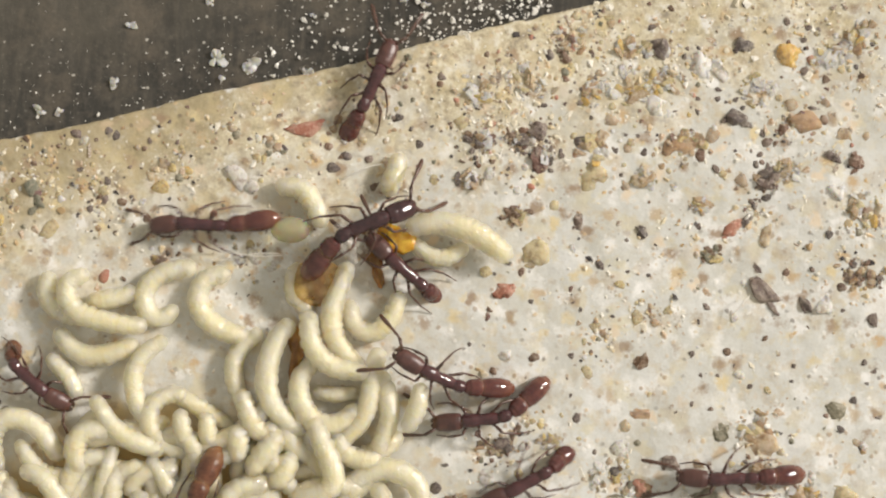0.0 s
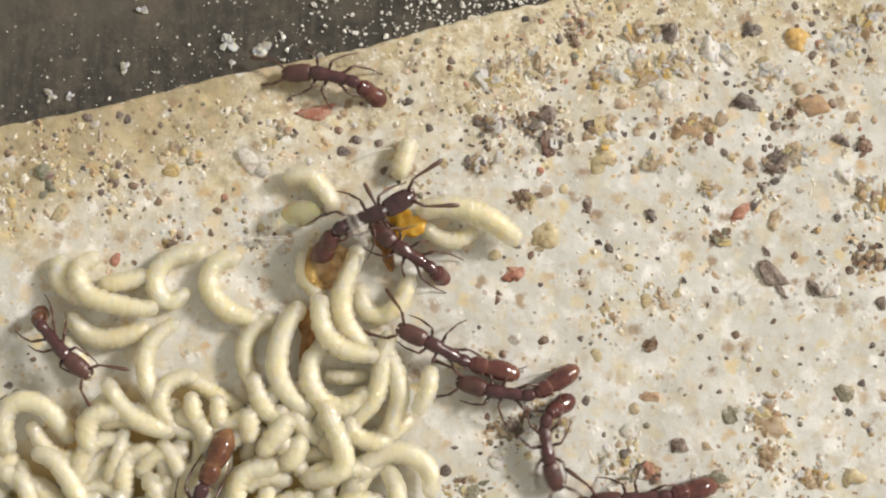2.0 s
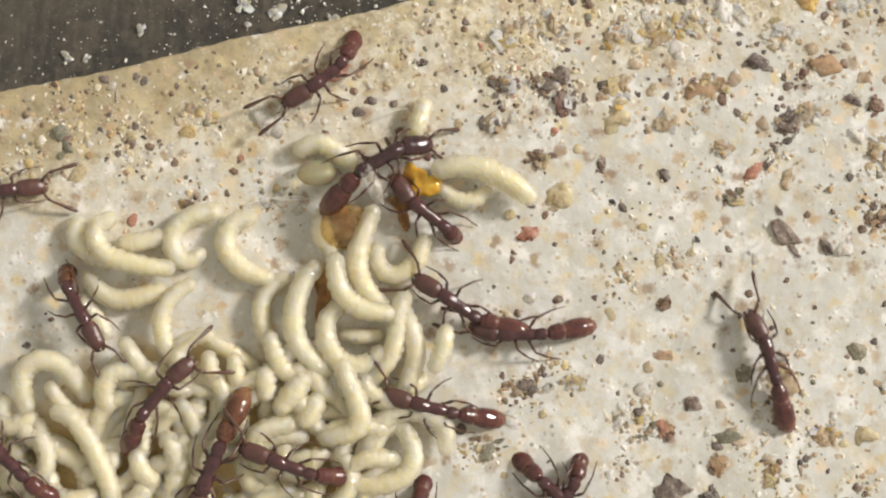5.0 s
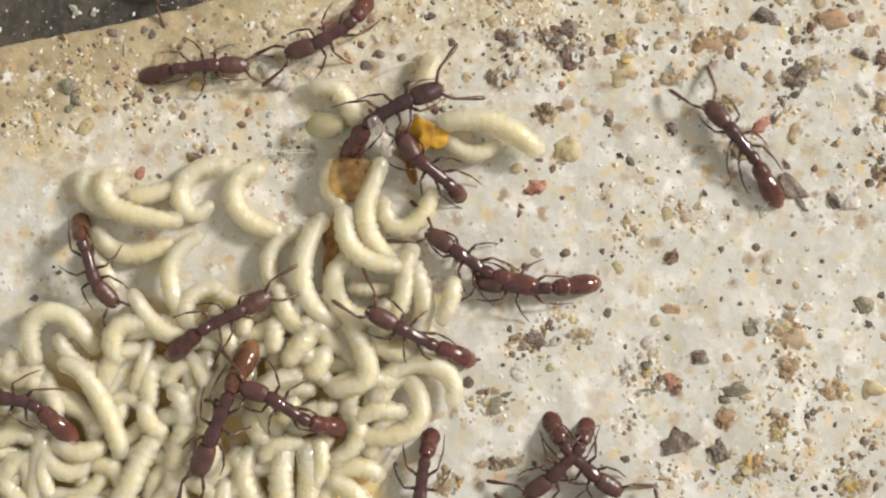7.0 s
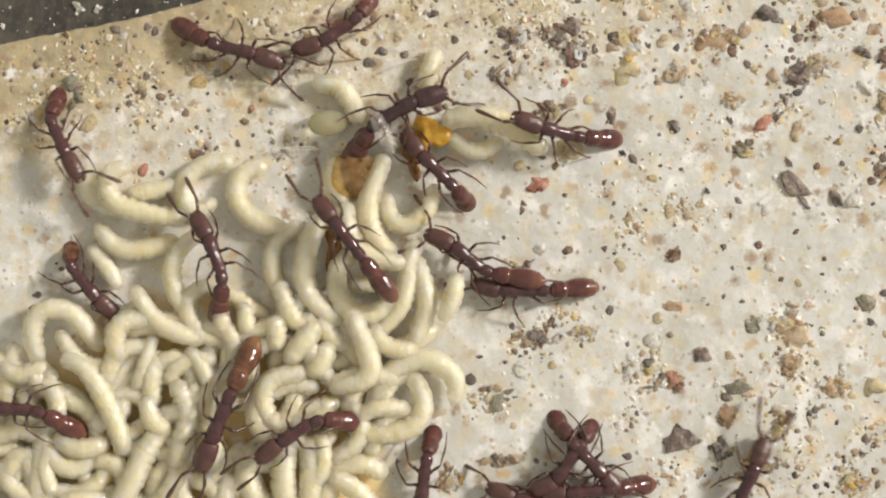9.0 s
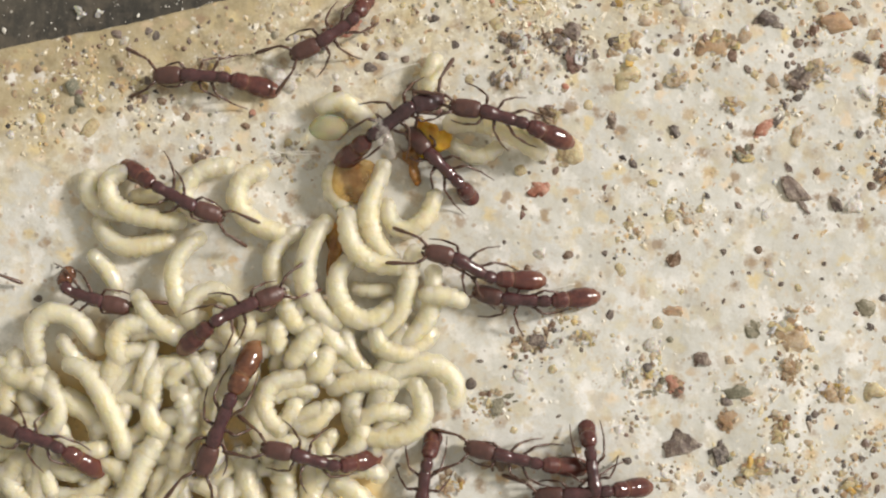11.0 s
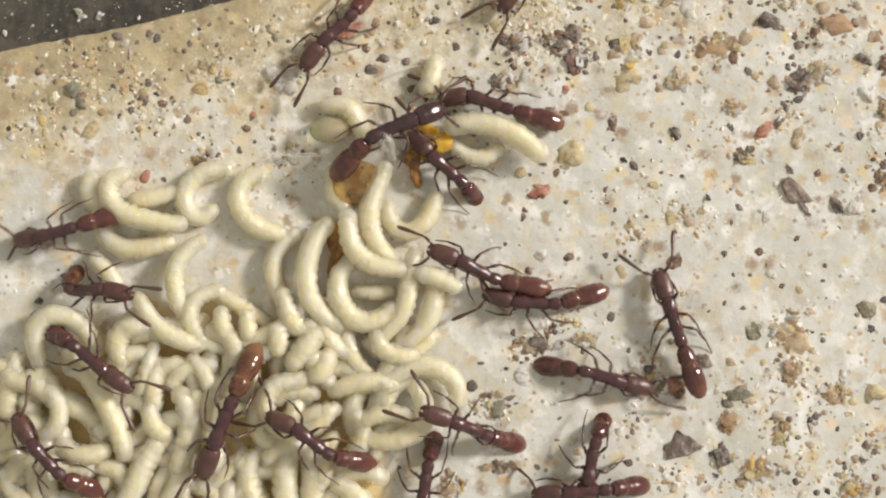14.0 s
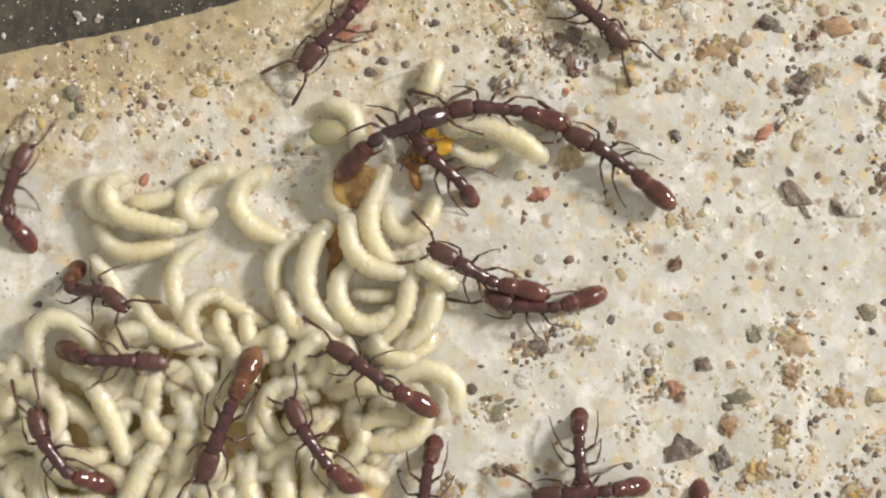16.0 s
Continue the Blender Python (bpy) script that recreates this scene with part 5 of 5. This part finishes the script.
def motions():
    # larvae that the ants shove about
    nudge(shoved, [(0, 0.0, 0.1, 0, 0), (4.2, 0.0, 0.1, 0, 0), (6.3, 0, 0, 0, 0), (9.2, 0, 0, 0, 0), (11.3, -0.15, 0.3, 0, -4), (16, -0.15, 0.3, 0, -4)])
    nudge(slid, [(0, 0.0, 0.1, 0, 0), (1.5, 0, 0.1, 0, 0), (3, -0.35, -0.25, 0, 38), (4.2, -0.4, -0.2, 0, 42), (6.3, 0, 0, 0, 0), (9.2, 0, 0, 0, 0), (11.3, 0.1, -0.3, 0, 25), (13.5, 0.15, -0.35, 0, 20), (14.5, 0.25, -0.6, 0, -15), (16, 0.25, -0.6, 0, -15)])
    nudge(swung, [(0, -0.15, 0.2, 0, 22), (4.2, -0.15, 0.2, 0, 22), (6.3, -0.1, 0.15, 0, 20), (9.2, -0.1, 0.15, 0, 20), (11.3, 0, 0, 0, 0), (16, 0, 0, 0, 0)])
    nudge(sunken, [(0, 0, 0, 0, 0), (9.2, 0, 0, 0, 0), (11.3, 0.45, -0.35, -0.55, -48), (16, 0.45, -0.35, -0.55, -48)])
    walk(carried, [(0, pose(0.00031, -0.00160, 0.00100, 0, 0, 0)), (6.5, pose(0.00031, -0.00160, 0.00100, 0, 0, 0)), (9.2, pose(0.00031, -0.00158, 0.00100, 0, 0, 0)), (11.3, pose(-0.00002, -0.00132, 0.00100, 0, 0, 104)), (12, pose(0.00024, -0.00119, 0.00100, 0, 0, 14)), (12.5, pose(0.00017, -0.00082, 0.00100, 0, 0, 38)), (13, pose(-0.00003, -0.00059, 0.00100, 0, 0, 45)), (13.5, pose(0.00006, -0.00066, 0.00100, 0, 0, 68)), (14, pose(-0.00022, -0.00067, 0.00100, 0, 0, 88)), (15, pose(-0.00009, -0.00035, 0.00100, 0, 0, 63)), (16, pose(-0.00031, -0.00036, 0.00100, 0, 0, 78))])
    crawl("edge_walker", [(0, -1.18, 9.60, 66, 1, -9), (0.5, -1.89, 9.76, 107, 4, -31), (1, -2.22, 9.88, 115, 15, -20),
        (1.5, -2.59, 9.66, 139, 10, -20), (2, -3.09, 9.31, 168, 15, -21), (2.5, -3.92, 8.45, 216, 22, -27),
        (3, -3.86, 8.02, 238, 22, -17), (3.5, -3.88, 7.95, 235, 14, 2), (4, -3.86, 7.85, 220, -6, 31),
        (6.5, -3.92, 7.75, 215, -11, 28), (7.5, -3.89, 7.55, 207, -19, 30), (9, -3.81, 7.65, 214, -20, 25),
        (11.5, -4.00, 7.80, 214, -9, 29), (12.5, -4.10, 7.79, 215, -8, 22), (13.5, -4.01, 7.91, 217, 9, 22)] + [
        (15, -3.93, 7.86, 233, 13, 5), (16, -4.00, 7.99, 225, 8, 17)], 42)
    crawl("leaver", [(0, -7.32, 4.71, 176, 10, 11), (0.5, -12.17, 4.23, 200, 7, -6), (1, -15.33, 2.20, 208, 7, -1),
        (1.5, -18.83, 0.36, 210, -3, -1), (2, -21.28, -0.91, 203, 3, 5), (16, -22.39, -1.99, 203, 3, 5)])
    crawl("nurse", [(0, -12.99, -0.71, -41, 9, -30), (0.5, -12.50, -0.57, -41, 12, -31), (1, -12.82, -0.58, -79, 4, 8),
        (1.5, -12.28, -0.04, -40, 4, -7), (2.5, -12.39, -0.10, -60, 15, 5), (4, -12.35, -0.18, -67, 6, 5),
        (6.5, -12.02, -0.33, -45, -13, -21), (7, -12.10, -0.38, -74, 25, 11), (8, -12.49, -1.07, -69, 28, -2),
        (9, -12.51, -1.15, -50, 5, -26), (11.5, -12.33, -1.47, -9, 1, -59), (13, -12.24, -1.24, 6, -12, -70),
        (14, -12.10, -1.06, 6, -19, -67), (15, -12.23, -1.00, -6, -23, -63), (16, -12.05, -0.99, 0, -41, -66)], 58)
    crawl("big_worker", [(0, -1.46, 4.66, 22, 0, 27), (2.5, -1.74, 4.35, 20, 11, 31), (4, -1.66, 4.69, 21, -12, 26),
        (6.5, -2.04, 5.13, 45, -22, 8), (7, -1.64, 5.08, 28, -8, 27), (8, -1.66, 4.91, 33, -19, 21),
        (9, -1.59, 4.89, 30, -13, 21), (11.5, -1.71, 4.71, 37, -22, 1), (14, -1.74, 4.53, 23, 1, 22),
        (16, -1.63, 4.53, 23, -6, 22)], 42)
    crawl("partner", [(0, -0.24, 3.25, 139, -4, -2), (2.5, -0.37, 3.16, 148, -13, -10), (4, -0.29, 3.26, 146, -18, -8),
        (6.5, -0.47, 3.10, 139, -15, -4), (7, -0.45, 3.06, 142, -18, -7), (8.5, -0.38, 2.95, 135, -6, -3),
        (11.5, -0.12, 3.28, 135, -5, -3), (13, -0.08, 3.28, 139, -10, -4), (16, -0.09, 3.35, 139, -10, -15)], 58)
    crawl("chain_front", [(0, 0.84, -0.39, 153, -6, 19), (1, 0.77, -0.32, 153, -2, 11), (2, 0.74, -0.13, 151, 5, 12),
        (2.5, 0.75, -0.18, 147, 9, 18), (3.5, 0.58, -0.27, 151, -8, 14), (4, 0.64, -0.19, 149, 2, 14),
        (6.5, 0.76, 0.13, 142, 6, 22), (7, 0.88, -0.11, 145, 1, 16), (8.5, 0.81, -0.12, 141, 15, 24),
        (9.2, 0.79, -0.14, 141, 15, 27), (11.5, 0.72, -0.24, 151, 22, 23), (12.5, 0.82, -0.23, 142, 25, 31),
        (13.5, 0.90, -0.25, 151, 16, 16), (16, 0.85, -0.21, 149, 4, 16)])
    crawl("chain_rear", [(0, 2.50, -2.03, -175, 1, 32), (1, 2.97, -2.02, -196, 12, 55), (2, 2.99, -1.70, -189, -7, 34),
        (2.5, 3.01, -1.66, -195, 6, 39), (3.5, 2.99, -1.61, -185, -3, 27), (4, 3.01, -1.48, -180, -18, 18),
        (6.5, 2.74, -0.81, -180, -8, 5), (7, 2.80, -1.10, -185, -3, 10), (9, 2.62, -1.34, -180, -16, 3),
        (11.5, 2.71, -1.52, -184, -12, 10), (13, 3.00, -1.52, -184, -12, 15), (16, 2.97, -1.55, -184, -19, 19)], 18)
    crawl("wrestler", [(0, 3.97, -4.28, -153, 0, 8), (0.5, 2.02, -4.50, -169, 2, 6), (1, 1.98, -4.45, -146, -7, 2),
        (1.5, 2.63, -4.21, -139, -10, -8), (2, 4.45, -3.52, -82, 11, -62), (2.5, 6.74, -3.83, -38, 7, -15),
        (3, 7.79, -4.78, -31, 8, 4), (3.5, 5.84, -7.13, -17, 17, -3), (4, 4.38, -6.66, -41, -4, 11),
        (6.5, 4.90, -7.34, -42, 13, -20), (8.5, 5.11, -7.38, -45, -4, -10), (9.2, 5.19, -7.31, -45, -4, -9),
        (10.3, 5.84, -8.78, -51, -2, -9), (11.3, 6.83, -11.09, -51, -2, -3), (16, 6.78, -10.89, -51, -2, -3)], 42)
    crawl("bottom_ant", [(0, 6.12, -10.38, -175, 5, -3), (6.5, 4.45, -9.46, -174, 0, -3), (8, 4.57, -8.93, -174, 0, -3),
        (9, 4.94, -8.37, -175, 2, -2), (9.2, 4.94, -8.35, -175, 2, -2), (11.5, 4.80, -8.24, -175, 2, -4),
        (16, 4.75, -8.06, -175, 2, -3)], 31)
    crawl("wrestler_two", [(0, 5.53, -8.38, -131, 0, 24), (3.5, 4.86, -6.93, -120, -11, 22), (4.2, 4.64, -7.00, -120, -2, 11),
        (6.5, 4.21, -7.24, -139, -4, 25), (8, 4.22, -7.59, -125, -21, 5), (9.2, 4.30, -7.46, -125, -28, -4),
        (11.5, 5.44, -7.76, -77, -7, -1), (12.5, 5.53, -7.71, -90, 3, 9), (13.5, 5.28, -7.37, -99, 12, -3),
        (14.5, 5.00, -7.17, -100, -0, -28), (15, 5.00, -7.04, -106, 5, -10), (16, 4.75, -7.09, -84, -6, -13)], 54)
    crawl("rover", [(0, 11.00, -4.06, -178, -6, -1), (0.5, 9.30, -4.88, -174, 1, 4), (1, 7.31, -5.24, -172, -2, 1),
        (2, 7.70, -5.36, -174, -1, 2), (2.5, 8.45, -5.11, -184, -2, 5), (3, 7.79, -4.83, -192, -11, 7),
        (3.5, 4.42, -3.44, -209, -8, 6), (4, 2.02, -3.80, -203, 9, 6), (4.2, 1.39, -3.74, -203, 0, 7),
        (6.3, -0.92, -3.36, -180, 0, -3), (6.5, -0.70, -2.94, -195, -16, -3), (7, -1.23, -2.57, -209, -0, 2),
        (7.5, -2.17, -1.80, -221, -9, 14), (8, -2.48, -0.86, -243, 0, 15), (8.5, -2.46, -0.26, -246, -4, 4)] + [
        (9, -3.36, 0.57, -232, 1, -1), (9.2, -4.00, 1.27, -221, 9, -10), (10.2, -7.79, 4.62, -218, 1, -2),
        (11.3, -9.54, 6.67, -176, 8, -11), (11.5, -11.18, 6.76, -177, 14, -2), (12, -14.19, 5.14, -158, 16, 4),
        (12.5, -16.48, 4.70, -163, 4, -8), (13, -19.16, 4.40, -166, -3, 1), (16, -19.13, 4.58, -166, -3, 1)], 19)
    crawl("climber", [(0, -12.79, -10.88, 73, -4, -2), (2.5, -11.58, -7.60, 68, 1, 1), (3, -10.81, -5.72, 63, -5, 7),
        (3.5, -10.77, -4.86, 65, -2, 8), (4, -10.23, -3.92, 55, -10, 16), (6.3, -8.38, -2.73, 49, -12, -4),
        (7, -7.32, -2.11, 26, 4, 10), (7.5, -6.59, -1.36, 53, 5, -10), (8, -6.17, -1.21, 56, 2, -15),
        (8.5, -7.18, -1.09, 86, 18, -19), (9.2, -7.92, 0.10, 114, 8, -33), (10.3, -7.30, -0.86, 53, -4, -6),
        (11.3, -6.73, -2.11, 16, -5, 15), (12, -5.06, -2.29, -3, -3, 7), (12.5, -3.41, -2.16, 5, 0, 2)] + [
        (13, -0.70, -2.90, 2, -2, -2), (13.5, 3.29, -3.54, -7, -2, -0), (14, 5.70, -4.16, -17, 5, 11),
        (14.5, 7.63, -6.43, -70, -8, 11), (15, 7.43, -7.34, -94, 4, 4), (15.5, 8.40, -10.06, -83, -2, -10),
        (16, 8.94, -10.30, -88, -2, -5)], 30)
    crawl("searcher", [(0, -20.85, 2.22, 8, -8, -2), (4.2, -17.53, 3.84, 9, 2, 1), (6.3, -10.41, 4.20, 11, -11, 9),
        (6.5, -9.70, 5.44, 34, 2, -2), (7, -8.35, 6.62, 5, -5, 4), (7.25, -9.57, 5.36, -64, -10, 42),
        (7.5, -10.49, 4.59, -115, -5, 49), (8, -12.04, 4.72, -140, -18, 13), (8.5, -13.92, 4.57, -148, 0, -4),
        (8.75, -13.99, 3.91, -108, -0, -7), (9, -13.26, 3.74, -60, -1, -26), (9.2, -12.87, 3.56, -49, 4, -21),
        (11.3, -8.93, 1.94, -18, 8, -2), (11.5, -8.78, 2.02, -5, 5, -17), (12, -6.78, 1.98, 0, -5, -12)] + [
        (12.5, -7.25, 1.42, -61, -0, 29), (13, -8.88, 1.13, -110, -19, 17), (13.5, -10.94, 1.58, -169, 7, 27),
        (14, -13.57, 0.91, -167, -5, 6), (14.5, -16.30, -0.28, -149, 6, 7), (15, -16.65, -0.29, -153, 4, 1),
        (15.5, -16.36, 0.46, -180, 0, 2), (15.75, -16.21, 1.36, -243, 5, 41), (16, -15.17, 2.65, -288, -6, 45)], 29)
    crawl("scout", [(0, -16.85, 18.15, -18, -3, -3), (6.5, -12.95, 12.06, -29, -2, -4), (7, -10.97, 10.28, -35, -4, -1),
        (7.5, -8.26, 8.05, -35, -3, -1), (8, -6.80, 7.37, -0, -2, -14), (8.5, -7.20, 7.05, -21, 4, -3),
        (9, -7.18, 7.06, -13, -6, -16), (9.2, -7.28, 6.68, -41, 2, 4), (10, -6.45, 8.02, -9, -2, -2),
        (10.6, -4.23, 10.39, 39, 2, 0), (11.3, -2.61, 12.97, 39, 6, 3), (16, -2.62, 13.14, 39, 6, 3)], 24)
    crawl("forager", [(0, 13.89, -12.24, 107, 5, -6), (3.5, 12.89, -9.75, 110, 6, -7), (4, 12.73, -7.32, 113, 10, -10),
        (4.2, 12.53, -6.08, 116, 13, -13), (5.2, 11.45, -0.78, 104, 13, 3), (6.3, 10.34, 3.82, 99, -4, 8),
        (6.5, 10.95, 3.47, 77, -2, 16), (7, 10.37, 4.08, 129, 3, -7), (7.5, 5.49, 5.36, 153, 5, 8),
        (8, 4.62, 5.06, 180, 13, -5), (8.5, 4.32, 4.38, 185, 0, -1), (9, 3.70, 4.24, 167, -7, 10),
        (9.2, 3.41, 4.60, 160, 0, 16), (11.3, 1.63, 5.02, 166, 8, -6), (11.5, 1.55, 5.28, 179, -1, -5)] + [
        (12.5, 1.50, 5.35, 170, -1, -2), (13.5, 1.39, 5.49, 160, 27, 5), (15, 1.52, 5.54, 163, 29, 0),
        (16, 1.58, 5.36, 175, 15, -8)], 12)
    crawl("patroller", [(0, 10.13, -13.12, 135, 0, 4), (7, 8.62, -10.89, 135, -4, -14), (7.5, 8.88, -9.53, 131, -1, -7),
        (8, 9.26, -8.14, 135, -4, -11), (8.5, 9.06, -7.53, 125, -1, -13), (9, 10.63, -8.02, 66, 0, -5),
        (9.2, 11.47, -7.85, 45, -7, -0), (10.2, 15.73, -3.72, 45, 0, 0), (11, 18.70, -1.09, 45, -0, -0),
        (16, 18.65, -0.91, 45, -0, -0)], 22)
    crawl("strider", [(0, 10.03, -19.47, 79, -0, 1), (11, 8.81, -11.50, 79, 6, -1), (11.5, 8.29, -9.49, 87, 3, -3),
        (12, 8.11, -5.37, 90, -3, -7), (12.5, 8.87, -2.70, 95, 4, -4), (13, 8.25, -2.31, 123, 9, -18),
        (13.5, 7.74, -2.42, 144, 4, -29), (14, 7.97, -2.00, 108, -3, 2), (14.5, 8.32, 0.90, 104, 4, 2),
        (15, 6.28, 3.76, 132, 15, 0), (15.5, 5.79, 3.79, 145, 6, -7), (16, 5.69, 3.79, 145, 11, -5)])
    crawl("helper", [(0, 3.29, -14.19, 112, -0, -3), (7.5, 1.66, -12.59, 107, -5, -3), (8, 1.70, -11.20, 114, -14, -7),
        (8.5, 1.80, -9.41, 112, -10, 4), (9.2, 3.41, -8.65, 180, -7, 3), (11.3, 2.27, -6.76, 159, 4, 5),
        (12, 2.17, -6.32, 141, 9, 20), (12.5, 1.67, -6.08, 145, 4, 13), (13, 1.57, -5.88, 138, 4, 14),
        (13.5, 0.86, -5.80, 154, -1, 5), (14, 0.50, -5.67, 155, 7, 2), (14.5, -0.24, -5.10, 141, 4, 12),
        (15, -0.92, -4.77, 153, 8, 2), (15.5, -2.05, -3.97, 145, 0, 8), (16, -2.57, -3.72, 144, 7, 5)], 22)
    crawl("newcomer", [(0, 5.09, 18.05, -107, 3, 1), (13.5, 2.87, 12.02, -122, 10, 5), (14, 2.81, 10.10, -128, 12, 12),
        (14.5, 2.40, 9.23, -123, 2, 7), (15, 2.61, 8.21, -124, 5, 7), (15.5, 4.48, 8.48, -76, -7, -3),
        (16, 5.20, 8.62, -40, -1, -24)], 30)
    crawl("tender", [(0, -19.29, 1.34, -39, 2, 1), (11, -17.45, 0.35, -37, -12, 3), (12, -15.82, -0.41, -49, 12, -3),
        (12.5, -15.19, -1.59, -45, -4, -10), (13, -14.42, -2.20, -48, -0, 1), (13.5, -13.00, -2.97, -22, -7, -6),
        (14, -12.00, -3.56, -38, 4, 14), (14.5, -11.30, -3.28, -13, 1, -4), (15, -11.82, -3.64, -67, -18, 10),
        (15.5, -11.82, -4.62, -61, 7, -5), (16, -11.08, -3.34, 0, -6, -12)], 39)
    crawl("corner_ant", [(0, -15.18, -9.25, 141, 2, 7), (3.5, -14.42, -5.75, 143, 0, -8), (4.2, -14.63, -5.63, 136, 7, -0),
        (6.5, -14.60, -4.85, 161, -8, -34), (7.5, -14.64, -5.15, 177, -11, -48), (8, -14.66, -5.30, 176, -5, -45),
        (9.2, -14.72, -5.40, 177, -17, -29), (11.5, -13.83, -6.46, 154, -3, -14), (12.5, -13.76, -6.70, 142, -5, 3),
        (13.5, -13.82, -6.72, 135, -8, 12), (15, -13.80, -6.62, 125, -11, 20), (16, -13.44, -6.48, 125, -16, 28)], 34)
    crawl("sitter", [(0, -7.68, -5.81, -112, -0, -1), (16, -7.68, -5.81, -112, -0, -1)], 21)
    crawl("puller", [(0, -2.87, -8.38, 163, 5, 8), (2.5, -4.06, -6.42, 165, 4, 7), (3.5, -4.71, -5.61, 166, 3, 6),
        (4.2, -4.83, -5.56, 161, 3, 10), (6.5, -5.54, -5.16, 153, 5, 6), (7, -5.45, -5.09, 146, 17, 11),
        (7.5, -5.35, -5.30, 147, 14, 9), (8, -5.31, -5.41, 180, 22, -21), (8.5, -5.03, -5.73, 191, 17, -26),
        (9.2, -5.12, -6.34, 216, 6, -39), (11.5, -4.61, -6.89, 154, 10, 27), (12.5, -4.72, -6.51, 154, 10, 13),
        (13.5, -4.59, -6.30, 146, 14, 19), (14.5, -4.95, -5.98, 139, 21, 15), (15, -5.21, -5.92, 163, 17, -9)] + [
        (15.5, -4.73, -6.02, 145, -4, -8), (16, -4.56, -6.15, 124, -7, 7)], 37)
    crawl("crevice_ant", [(0, -0.72, -8.12, -97, 4, -9), (16, -0.72, -8.12, -97, 4, -9)], 46)


motions()
